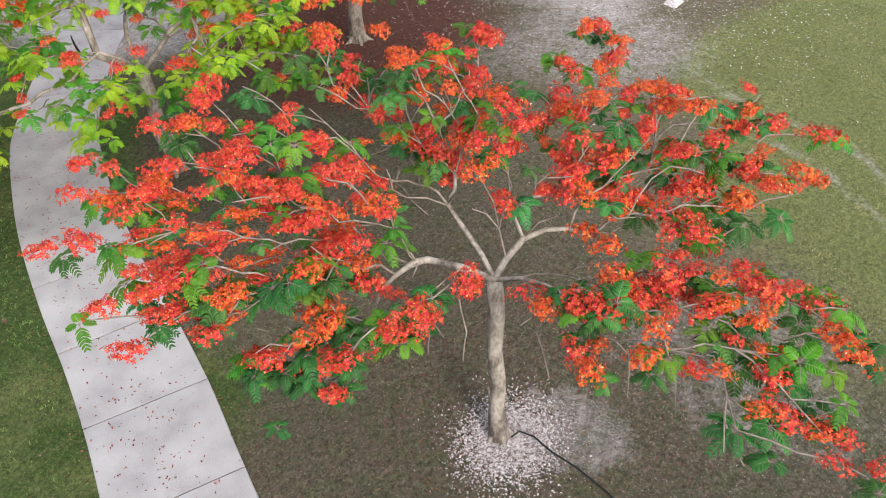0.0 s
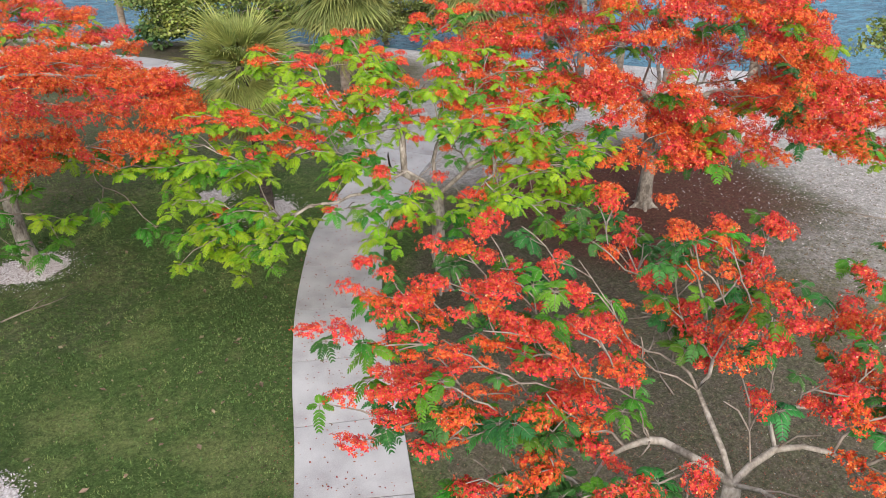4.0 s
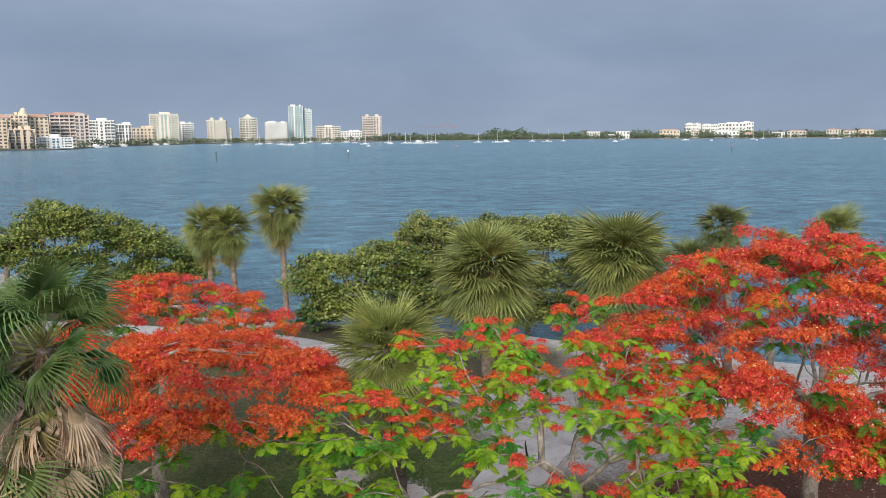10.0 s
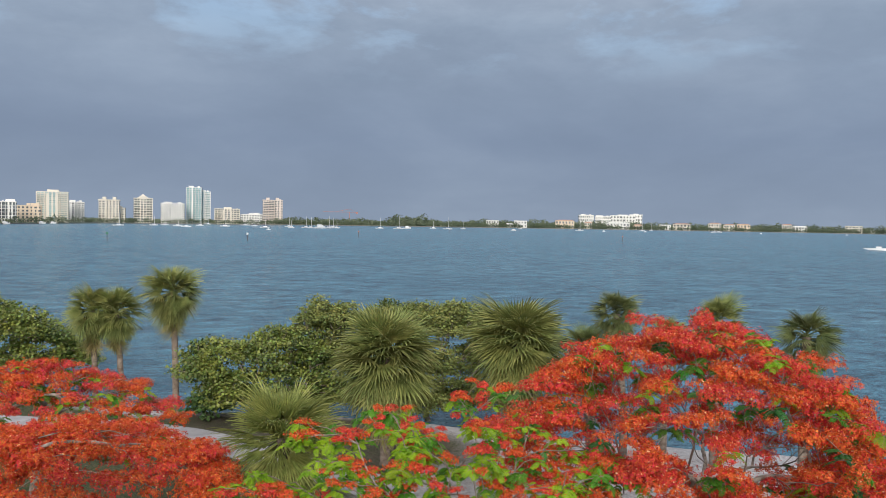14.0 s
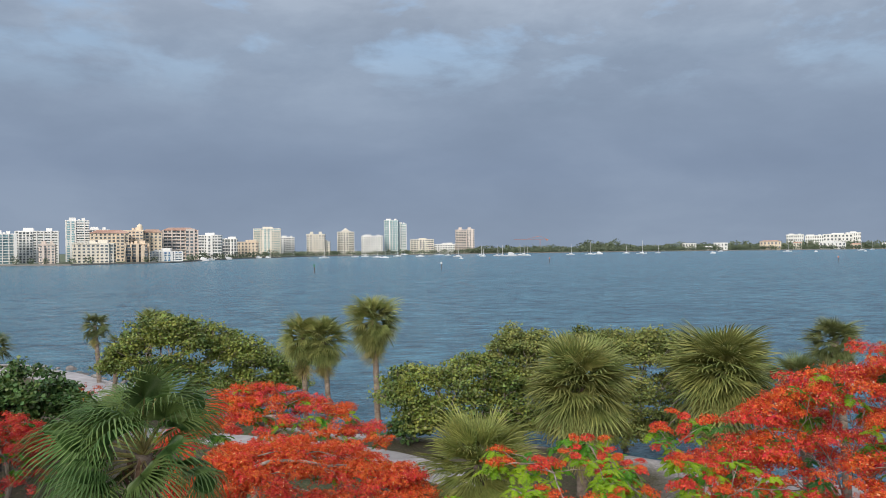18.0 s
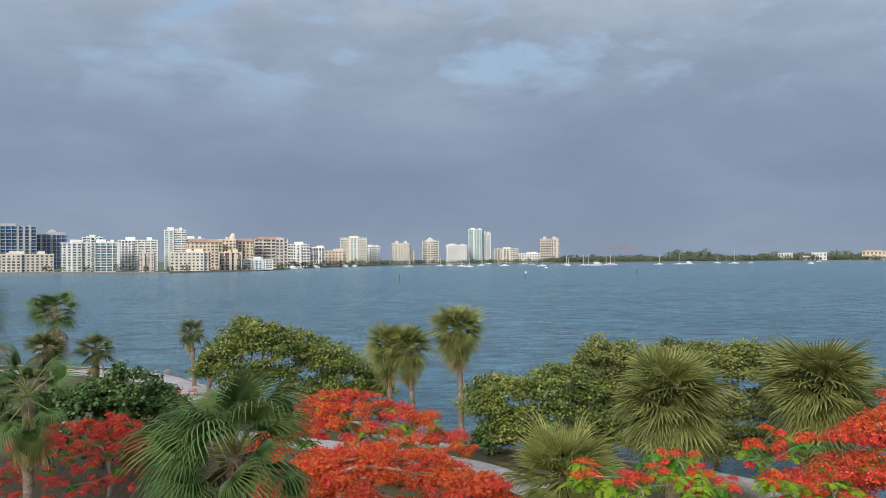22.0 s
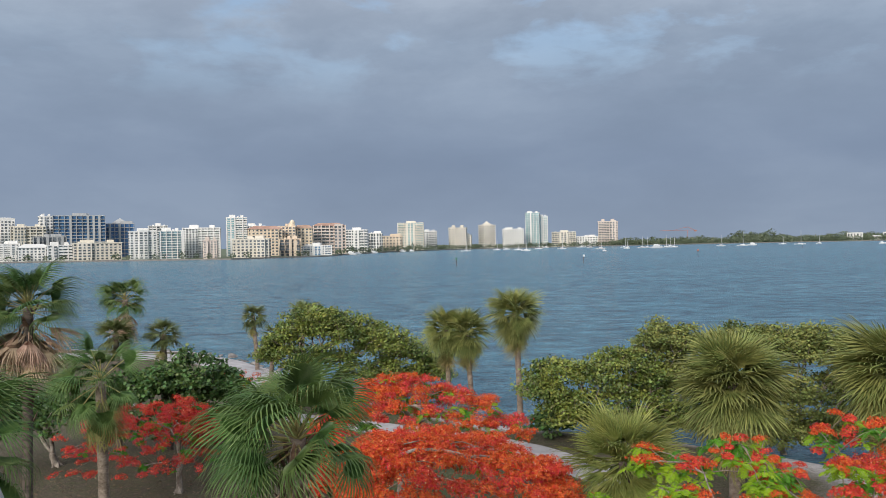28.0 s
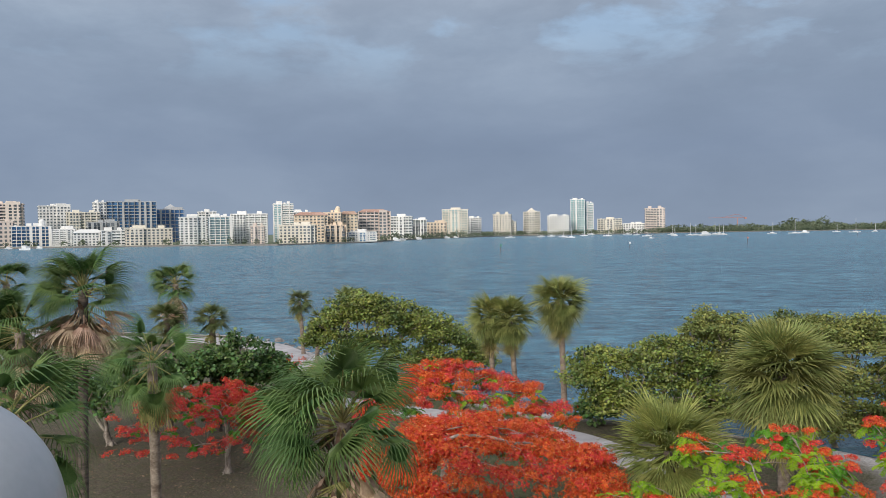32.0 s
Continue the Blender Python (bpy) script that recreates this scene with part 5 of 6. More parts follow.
    if roof == "peak":
        w = width * 0.3
        top.add([(-w, 2, height + 0.8), (w, 2, height + 0.8), (w, 2 + 2 * w, height + 0.8), (-w, 2 + 2 * w, height + 0.8), (0, 2 + w, height + 7)], [(0, 1, 4), (1, 2, 4), (2, 3, 4), (3, 0, 4)])
    cap = child("roof", top.mesh("roof", M["roof_tile" if roof == "hip" and not wall == "wall_white" else wall]), owner)
    if roof == "dome":
        dm = Soup()
        dm.tube([(width * 0.3, 4, height + z) for z in (0.8, 3.2, 4.8, 6.0, 6.6)], [2.6, 2.6, 2.3, 1.4, 0.3], 12)
        child("dome", dm.mesh("dome", M[wall]), cap)
    return owner


apartment(-32.39, 160, 38.8, 40.9, 13, 9, "wall_pink", "glass_dark", "balcony", "flat", depth=16, label="pinkish-brown balconied apartment tower")
apartment(-32.54, 40, 21.8, 21.4, 6, 6, "wall_pink", "glass_dark", "windows", "flat", depth=16, label="pinkish low apartment block on the waterfront")
apartment(-30.72, 15, 28.2, 16.7, 6, 8, "wall_white", "glass_blue", "frame", "dome", depth=16, label="white rounded block with blue glass and balconies")
apartment(-29.32, 220, 30.2, 40.3, 13, 9, "wall_white", "glass_dark", "windows", "flat", depth=16, label="white apartment tower with even windows")
apartment(-28.84, 15, 17.3, 13.9, 8, 6, "wall_white", "glass_dark", "balcony", "flat", depth=16, label="white stepped apartment block on the waterfront")
apartment(-27.64, 180, 31.0, 32.1, 11, 11, "wall_cream", "glass_dark", "balcony", "flat", depth=16, label="cream gridded apartment tower")
apartment(-27.37, 12, 22.6, 11.0, 5, 8, "wall_white", "glass_dark", "windows", "hip", depth=16, label="white low hotel with small windows")
apartment(-26.42, 90, 26.3, 20.3, 6, 7, "wall_grey", "glass_dark", "glass", "flat", depth=16, label="grey concrete car park block")
apartment(-26.60, 200, 12.5, 43.0, 14, 4, "wall_white", "glass_dark", "windows", "flat", depth=16, label="blank white tower end")
apartment(-24.66, 202, 48.7, 43.2, 13, 9, "wall_grey", "glass_blue", "frame", "flat", depth=16, label="pale grey tower with dark blue glass bays")
apartment(-25.81, 10, 18.6, 12.2, 5, 5, "wall_white", "glass_dark", "balcony", "flat", depth=16, label="white flat block with broad balconies")
apartment(-23.58, 14, 36.5, 13.5, 6, 11, "wall_cream", "glass_dark", "windows", "flat", depth=16, label="cream waterfront block with rows of windows")
apartment(-22.21, 240, 28.7, 35.4, 9, 6, "wall_grey", "glass_blue", "frame", "peak", depth=16, label="blue glass office tower with a pointed top")
apartment(-20.74, 20, 20.9, 22.2, 11, 6, "wall_white", "glass_dark", "windows", "flat", depth=16, label="white waterfront tower with a green glass strip")
apartment(-19.78, 160, 17.2, 30.1, 13, 5, "wall_white", "glass_dark", "balcony", "flat", depth=16, label="white tower behind the waterfront")
apartment(-18.92, 12, 16.7, 21.9, 11, 4, "wall_white", "glass_aqua", "frame", "flat", depth=16, label="white balconied tower with pale glass")
apartment(-16.97, 60, 30.1, 24.8, 12, 12, "wall_white", "glass_dark", "balcony", "flat", depth=16, label="white gridded apartment slab")
apartment(-16.41, 10, 10.5, 13.8, 7, 4, "wall_pink", "glass_dark", "windows", "flat", depth=16, label="pink stepped waterfront block")
apartment(-14.59, 130, 18.2, 35.5, 17, 5, "wall_white", "glass_aqua", "balcony", "flat", depth=16, label="tall white tower with pale glass corner")
apartment(-13.29, 150, 17.6, 28.3, 12, 6, "wall_white", "glass_dark", "balcony", "flat", depth=16, label="white block beside the tall tower")
apartment(-13.66, 14, 28.8, 14.3, 6, 9, "wall_cream", "glass_dark", "windows", "flat", depth=16, label="cream six-storey waterfront block")
apartment(-12.66, 90, 30.8, 24.6, 9, 9, "wall_peach", "glass_dark", "windows", "hip", depth=16, label="peach hotel wing with tiled roof")
apartment(-11.15, 95, 16.5, 26.9, 10, 5, "wall_peach", "glass_dark", "windows", "dome", depth=16, label="peach hotel with a small dome")
apartment(-10.01, 95, 17.4, 25.8, 9, 5, "wall_peach", "glass_dark", "windows", "hip", depth=16, label="peach hotel wing with tiled roof")
apartment(-10.93, 16, 17.7, 14.2, 6, 4, "wall_peach", "glass_dark", "glass", "flat", depth=16, label="peach block with a dark glazed front")
apartment(-9.04, 12, 24.2, 8.0, 4, 8, "wall_white", "glass_blue", "balcony", "flat", depth=16, label="white terraced waterfront house")
apartment(-8.15, 80, 31.8, 28.3, 9, 8, "wall_pink", "glass_dark", "balcony", "hip", depth=16, label="pink and white hotel with red tiled roofs")
apartment(-6.24, 70, 24.3, 25.0, 8, 7, "wall_white", "glass_dark", "balcony", "flat", depth=16, label="white balconied block beside the far water")
apartment(-4.90, 80, 16.8, 22.1, 6, 5, "wall_white", "glass_dark", "glass", "flat", depth=16, label="white block with dark glass")
apartment(-3.65, 60, 25.6, 18.8, 5, 6, "wall_peach", "glass_dark", "windows", "flat", depth=16, label="low peach block beside the far water")
apartment(-2.33, 60, 34.7, 36.7, 16, 8, "wall_cream", "glass_aqua", "balcony", "flat", depth=16, label="cream tower with pale green glass roofline")
apartment(-0.93, 70, 19.7, 25.9, 10, 5, "wall_white", "glass_dark", "balcony", "flat", depth=16, label="white stepped block beside the far water")
apartment(1.05, 40, 26.5, 30.7, 9, 6, "wall_cream", "glass_dark", "windows", "twin", depth=16, label="cream apartment block with twin roof boxes")
apartment(1.39, 36, 27.5, 20.0, 6, 5, "wall_cream", "glass_dark", "windows", "flat", depth=16, label="cream lower wing beside the far water")
apartment(3.20, 40, 25.5, 35.4, 10, 6, "wall_cream", "glass_dark", "balcony", "peak", depth=16, label="cream block with a pointed roof")
apartment(5.07, 40, 33.9, 28.9, 10, 9, "wall_white", "glass_dark", "windows", "flat", depth=16, label="white gridded apartment block")
apartment(6.46, 60, 22.8, 55.8, 19, 5, "wall_white", "glass_aqua", "frame", "flat", depth=16, label="tallest white tower with pale blue glass")
apartment(7.25, 62, 13.8, 50.2, 18, 4, "wall_white", "glass_aqua", "balcony", "flat", depth=16, label="white side wing of the tallest tower")
apartment(8.69, 40, 39.1, 23.4, 7, 8, "wall_cream", "glass_dark", "balcony", "flat", depth=16, label="cream low block with dark balconies")
apartment(10.34, 70, 35.6, 15.6, 4, 8, "wall_white", "glass_dark", "windows", "flat", depth=16, label="long low white block")
apartment(11.80, 40, 32.3, 40.3, 14, 7, "wall_pink", "glass_dark", "balcony", "twin", depth=16, label="pinkish brown tower with white crown")
apartment(27.50, 22, 26.3, 14.2, 2, 5, "wall_white", "glass_dark", "windows", "flat", depth=10, label="white waterfront house beside the far water")
apartment(29.54, 22, 26.9, 14.5, 2, 4, "wall_white", "glass_dark", "windows", "flat", depth=10, label="white waterfront house beside the far water")
apartment(28.72, 22, 19.4, 6.7, 1, 3, "wall_white", "glass_dark", "windows", "hip", depth=10, label="low white house beside the far water")
apartment(32.69, 22, 41.6, 17.0, 2, 6, "wall_peach", "glass_dark", "windows", "hip", depth=10, label="peach villa with tiled roofs")
apartment(34.35, 22, 16.6, 13.3, 2, 3, "wall_cream", "glass_dark", "windows", "hip", depth=10, label="cream house beside the far water")
apartment(36.41, 22, 51.8, 13.5, 2, 7, "wall_white", "glass_dark", "windows", "hip", depth=10, label="long white house with arches")
apartment(39.63, 22, 26.2, 11.7, 2, 4, "wall_white", "glass_dark", "windows", "flat", depth=10, label="white house with dark openings")
apartment(40.72, 22, 39.5, 14.0, 2, 5, "wall_cream", "glass_dark", "windows", "hip", depth=10, label="cream house with hip roof")
apartment(42.89, 22, 29.0, 16.9, 2, 5, "wall_cream", "glass_dark", "windows", "hip", depth=10, label="cream villa beside the far water")
apartment(43.83, 22, 26.3, 14.3, 2, 4, "wall_cream", "glass_dark", "windows", "hip", depth=10, label="cream house with gables")
apartment(44.74, 22, 30.2, 15.7, 2, 4, "wall_peach", "glass_dark", "windows", "hip", depth=10, label="peach house with gables")
apartment(47.42, 22, 20.8, 17.3, 2, 4, "wall_cream", "glass_dark", "windows", "hip", depth=10, label="cream house beside the far water")
apartment(48.22, 22, 32.4, 13.2, 2, 5, "wall_white", "glass_dark", "windows", "hip", depth=10, label="white house beside the far water")
apartment(51.38, 22, 36.7, 16.9, 3, 5, "wall_cream", "glass_dark", "windows", "flat", depth=10, label="cream villa with a tower")
apartment(52.84, 22, 37.5, 7.2, 1, 5, "wall_white", "glass_dark", "windows", "flat", depth=10, label="low white house beside the far water")
apartment(54.32, 22, 43.2, 17.9, 2, 8, "wall_cream", "glass_dark", "windows", "hip", depth=10, label="broad cream villa with a hip roof")
apartment(55.73, 22, 26.7, 13.8, 2, 4, "wall_white", "glass_dark", "windows", "hip", depth=10, label="white house with a tiled roof")
apartment(37.75, 22, 20.8, 9.7, 1, 3, "wall_peach", "glass_dark", "windows", "hip", depth=10, label="peach low house beside the far water")
apartment(34.20, 420, 40.5, 35.2, 4, 8, "wall_white", "glass_dark", "windows", "flat", depth=16, label="broad white hospital block above the trees")
apartment(35.36, 420, 43.8, 32.4, 4, 8, "wall_white", "glass_dark", "windows", "flat", depth=16, label="broad white hospital block above the trees")
apartment(36.72, 420, 69.2, 35.9, 4, 8, "wall_white", "glass_dark", "windows", "flat", depth=16, label="broad white hospital block above the trees")
apartment(37.63, 420, 34.7, 39.3, 4, 8, "wall_white", "glass_dark", "windows", "flat", depth=16, label="broad white hospital block above the trees")


# ---- boats and marks ----
def sailboat(az, out, length, mast, turn, cover="canvas_blue"):
    p = far(az, -out)
    owner = thing("sailboat", (p.x, p.y, WATER), "white sailboat lying at anchor with bare mast", "boat", "boats at anchor")
    owner.rotation_euler = (0, 0, turn)
    s = Soup()
    prof = [(-0.5, 0.26, 0.0), (-0.2, 0.33, 0.0), (0.15, 0.30, 0.02), (0.38, 0.16, 0.06), (0.5, 0.01, 0.10)]
    v = []
    for x, b, up in prof:
        x, b = x * length, b * length * 0.48
        v += [(x, -b * 0.55, -0.3), (x, -b, 0.9 + up * length * 0.3), (x, b, 0.9 + up * length * 0.3), (x, b * 0.55, -0.3)]
    f = [(4 * j + i, 4 * j + i + 4, 4 * j + i + 5, 4 * j + i + 1) for j in range(4) for i in range(3)] + [(0, 1, 2, 3), (16, 19, 18, 17)]
    s.add(v, f)
    child("hull", s.mesh("hull", M["hull_white"]), owner)
    c = Soup()
    c.box((0.02 * length, 0, 1.3), (0.38 * length, 0.18 * length, 0.7))
    c.box((-0.06 * length, 0, 1.75), (0.18 * length, 0.15 * length, 0.3))
    child("cabin", c.mesh("cabin", M["hull_white"]), owner)
    m = Soup()
    m.tube([(0.08 * length, 0, 0.8), (0.08 * length, 0, mast)], [0.26, 0.2], 6)
    m.tube([(0.08 * length, -0.6, mast * 0.6), (0.08 * length, 0.6, mast * 0.6)], [0.05, 0.05], 4)
    spar = child("mast", m.mesh("mast", M["mast"]), owner)
    b = Soup()
    b.tube([(0.07 * length, 0, 2.3), (-0.32 * length, 0, 2.2)], [0.24, 0.18], 6)
    child("boom", b.mesh("boom", M[cover]), spar)


def motorboat(az, out, length, turn):
    p = far(az, -out)
    owner = thing("motorboat", (p.x, p.y, WATER), "white motorboat moored on the bay", "boat", "boats at anchor")
    owner.rotation_euler = (0, 0, turn)
    s = Soup()
    v = []
    for x, b, up in ((-0.5, 0.17, 0.0), (0.1, 0.18, 0.03), (0.36, 0.11, 0.08), (0.5, 0.01, 0.12)):
        v += [(x * length, -b * length * 0.7, -0.2), (x * length, -b * length, 0.12 * length + up * length * 0.6), (x * length, b * length, 0.12 * length + up * length * 0.6), (x * length, b * length * 0.7, -0.2)]
    s.add(v, [(4 * j + i, 4 * j + i + 4, 4 * j + i + 5, 4 * j + i + 1) for j in range(3) for i in range(3)] + [(0, 1, 2, 3), (12, 15, 14, 13)])
    child("hull", s.mesh("hull", M["hull_white"]), owner)
    c = Soup()
    c.box((-0.02 * length, 0, 0.2 * length), (0.5 * length, 0.24 * length, 0.16 * length))
    c.box((-0.08 * length, 0, 0.31 * length), (0.3 * length, 0.2 * length, 0.06 * length))
    child("cabin", c.mesh("cabin", M["hull_white"]), owner)


sailboat(1.65, 267, 11.7, 14.2, 0.31)
sailboat(3.88, 233, 9.7, 11.4, 0.31)
sailboat(4.57, 192, 9.3, 10.9, 0.02)
sailboat(5.41, 300, 10.0, 11.8, -0.21)
sailboat(5.97, 380, 10.0, 11.8, -0.45)
sailboat(6.88, 226, 10.1, 11.9, -0.12)
sailboat(7.40, 8, 10.0, 11.9, -0.09)
sailboat(8.54, 302, 11.1, 13.3, -0.45)
sailboat(9.91, 124, 13.7, 16.9, -0.45)
sailboat(10.56, 252, 9.6, 11.2, 0.50)
sailboat(11.26, 424, 11.0, 13.2, 0.15)
sailboat(12.93, 300, 11.1, 13.3, -0.27)
sailboat(13.08, 450, 7.2, 8.1, -0.07)
sailboat(14.13, 431, 11.5, 13.9, 0.47)
sailboat(14.47, 450, 10.7, 12.8, 0.40)
sailboat(15.72, 450, 12.4, 15.0, 0.34)
sailboat(16.02, 304, 10.8, 12.9, -0.11)
sailboat(16.27, 450, 9.7, 11.4, -0.01)
sailboat(19.37, 450, 11.6, 14.0, 0.18)
sailboat(20.72, 450, 13.4, 16.4, -0.44)
sailboat(24.30, 450, 14.9, 18.4, 0.06)
sailboat(23.23, 367, 9.7, 11.4, -0.23)
sailboat(25.42, 409, 9.7, 11.4, 0.38)
sailboat(33.73, 450, 13.3, 16.3, -0.44)
sailboat(38.07, 359, 13.8, 17.0, 0.18)
sailboat(42.86, 450, 18.2, 23.0, 0.37)
sailboat(43.16, 390, 14.4, 17.8, -0.27)
sailboat(29.54, 266, 11.1, 13.3, 0.40)
sailboat(38.70, 178, 14.1, 17.4, 0.37)
motorboat(-31.05, 82, 9.9, -0.39)
motorboat(-32.00, 6, 5.6, 0.17)
motorboat(-30.24, 8, 6.2, -0.40)
motorboat(-6.64, 6, 10.5, 0.00)
motorboat(-6.15, 6, 7.4, -0.05)
motorboat(-5.00, 6, 8.7, -0.24)
motorboat(11.52, 600, 3.7, -0.14)
motorboat(15.13, 477, 13.6, 0.24)
motorboat(21.37, 433, 10.5, -0.15)
motorboat(-2.96, 6, 8.7, -0.28)
motorboat(-2.30, 6, 7.4, 0.16)
motorboat(29.05, 600, 7.4, -0.04)
motorboat(35.45, 600, 5.6, 0.24)
motorboat(45.84, 600, 4.3, -0.21)
motorboat(51.00, 600, 4.3, -0.14)
motorboat(38.31, 600, 5.0, 0.24)


def marker(x, y, mat):
    owner = thing("channel_marker", (x, y, WATER), "small channel marker post standing in the bay", "marker", "channel markers")
    s = Soup()
    s.tube([(0, 0, -1), (0, 0, 3.2)], [0.16, 0.14], 8)
    child("post", s.mesh("post", M["bark_dark"]), owner)
    s = Soup()
    s.box((0, -0.18, 3.1), (0.8, 0.08, 0.9))
    child("board", s.mesh("board", M[mat]), owner)


marker(5.6, 337.6, "marker_green")
marker(294.6, 394.7, "steel_red")
marker(318.4, 700.9, "hull_white")
marker(151.0, 468.8, "steel_red")
marker(63.4, 357.1, "hull_white")


# ---- crane, speedboat ----
crane = thing("tower_crane", far(17.2, 260), "tower crane with a long pale jib above the far trees", "crane")
s = Soup()
s.tube([(0, 0, 0), (0, 0, 27)], [0.6, 0.6], 4)
child("mast", s.mesh("mast", M["steel_red"]), crane)
s = Soup()
s.tube([(-58, 0, 27), (18, 0, 27)], [0.3, 0.3], 4)
s.box((16, 0, 25.6), (4, 2, 2.6))
child("jib", s.mesh("jib", M["steel_red"]), crane)
s = Soup()
s.tube([(-30, 0, 27.4), (0, 0, 34), (14, 0, 27.4)], [0.2, 0.4, 0.2], 4)
child("tie_bar", s.mesh("tie_bar", M["steel_red"]), crane)


# ---- shell rings round the trunks ----
def shell_ring(x, y, r, seed, stretch=1.0):
    """A low mound of broken white shell with a ragged edge."""
    rng = np.random.default_rng(seed)
    owner = thing("shell_ring", (x, y, float(ground_z(x, y))), "low ring of broken white shell round the trunk", "mulch", "shell rings round the trees")
    s = Soup()
    n = 72
    w = np.arange(n) * 2 * math.pi / n
    rim = r * (0.92 + 0.06 * np.sin(2 * w + seed) + 0.05 * np.sin(5 * w + 2 * seed) + rng.normal(0, 0.035, n))
    s.v.append((0, 0, 0.05))
    for q, z in ((0.45, 0.045), (0.8, 0.025), (1.0, -0.012)):
        for k in range(n):
            a = 2 * math.pi * k / n
            s.v.append((math.cos(a) * rim[k] * q * stretch, math.sin(a) * rim[k] * q, z + rng.normal(0, 0.008)))
    s.f = [(0, 1 + k, 1 + (k + 1) % n) for k in range(n)]
    for j in range(2):
        s.f += [(1 + j * n + k, 1 + (j + 1) * n + k, 1 + (j + 1) * n + (k + 1) % n, 1 + j * n + (k + 1) % n) for k in range(n)]
    s.i = [0] * len(s.f)
    child("bed", s.mesh("bed", M["shell"], True), owner)
    bits = chips(rng, 2400, lambda m: np.stack([rng.normal(0, 0.5 * r * stretch, m), rng.normal(0, 0.5 * r, m)], -1), 0.012, 0.028, lift=0.06, local=True, rim=r)
    tagged(child("shell_grit", mesh("shell_grit", *bits, M["shell"]), owner), kind="stuff")


def chips(rng, count, place, lo, hi, lift=0.012, local=False, rim=None, flat=0.25):
    """Loose flat bits lying about: leaves, petals, shell."""
    p = place(count)
    if rim is not None:
        d = np.hypot(p[:, 0], p[:, 1])
        z = np.where(d < rim, 0.052 - 0.03 * (d / rim) ** 2, 0.008) + 0.004
    else:
        z = ground_z(p[:, 0], p[:, 1]) + lift
    c = np.stack([p[:, 0], p[:, 1], z], -1)
    nr = rng.normal(size=(count, 3)) * flat + np.array([0, 0, 1.0])
    nr /= np.linalg.norm(nr, axis=1, keepdims=True)
    a = np.cross(nr, rng.normal(size=(count, 3)))
    a /= np.linalg.norm(a, axis=1, keepdims=True)
    b = np.cross(nr, a)
    k = rng.uniform(lo, hi, (count, 1))
    v = np.stack([c - a * k, c - b * k * 0.55 + nr * k * 0.15, c + a * k, c + b * k * 0.55 + nr * k * 0.15], 1).reshape(-1, 3)
    return v.tolist(), np.arange(count * 4).reshape(count, 4).tolist()


shell_ring(-1.16, 18.29, 0.85, 1)
shell_ring(4.53, 18.85, 0.75, 2)
shell_ring(-2.26, 10.82, 0.6, 4)
shell_ring(3.4, 20.3, 0.5, 5)

# ---- fallen petals and leaves ----
rg = np.random.default_rng(7)
line = spline(PATH, 0.1)


def on_path(m):
    k = rg.integers(0, len(line), m)
    return line[k] + rg.uniform(-0.9, 0.9, (m, 2)) * 0.95


def at_edge(m):
    k = rg.integers(0, len(line) - 1, m)
    t = line[k + 1] - line[k]
    nrm = np.stack([-t[:, 1], t[:, 0]], -1) / np.linalg.norm(t, axis=1, keepdims=True)
    return line[k] + nrm * (rg.choice([-1, 1], (m, 1)) * (0.96 + np.abs(rg.normal(0, 0.22, (m, 1)))))


def over(cx, cy, sx, sy):
    return lambda m: np.stack([rg.normal(cx, sx, m), rg.normal(cy, sy, m)], -1)


def stuff(name, label, bits, mat, category):
    tagged(new(name, mesh(name, *bits, M[mat])), label, category, kind="stuff")


stuff("fallen_petals", "small red petals strewn over the concrete footpath", chips(rg, 2600, on_path, 0.011, 0.028, 0.058), "petal_fallen", "petals")
stuff("fallen_petals", "dry petals and leaves gathered along the path edges", chips(rg, 1500, at_edge, 0.008, 0.02, 0.02), "petal_fallen", "petals")
stuff("leaf_litter", "dry brown leaf litter under the trees", chips(rg, 13000, over(7.5, 8.0, 3.2, 4.5), 0.01, 0.028, 0.015), "litter", "leaf litter")
stuff("leaf_litter", "dry leaves scattered over the lawn", chips(rg, 2600, over(-3, 17, 6, 7), 0.012, 0.034, 0.015), "litter", "leaf litter")
stuff("leaf_litter", "pale dry leaves scattered over the beach and lawn", chips(rg, 4500, over(18, 9.5, 3.6, 3.0), 0.015, 0.045, 0.015), "litter", "leaf litter")
stuff("leaf_litter", "dry leaves scattered over the far lawn", chips(rg, 5000, over(-9, 32, 6, 6), 0.03, 0.08, 0.015), "litter", "leaf litter")
stuff("shell_grit", "broken white shell strewn over bare earth", chips(rg, 4000, over(8.4, 2.9, 1.8, 1.6), 0.005, 0.013, 0.012), "shell", "shell")
stuff("fallen_petals", "red petals lying under the flowering tree", chips(rg, 4500, over(6.6, 4.5, 2.2, 2.2), 0.008, 0.02, 0.016), "petal_fallen", "petals")
stuff("shell_grit", "broken white shell strewn over the beach", chips(rg, 11000, over(22, 13, 3.2, 4.0), 0.014, 0.04, 0.012), "shell", "shell")

stuff("shell_grit", "broken white shell strewn thickly round the trunk", chips(rg, 12000, over(5.75, 3.85, 0.36, 0.32), 0.01, 0.024, 0.012, flat=0.4), "shell", "shell")

stuff("leaf_litter", "large dry leaves lying singly on the lawn", chips(rg, 70, over(0.5, 12.5, 2.2, 4.0), 0.05, 0.085, 0.03), "litter", "leaf litter")



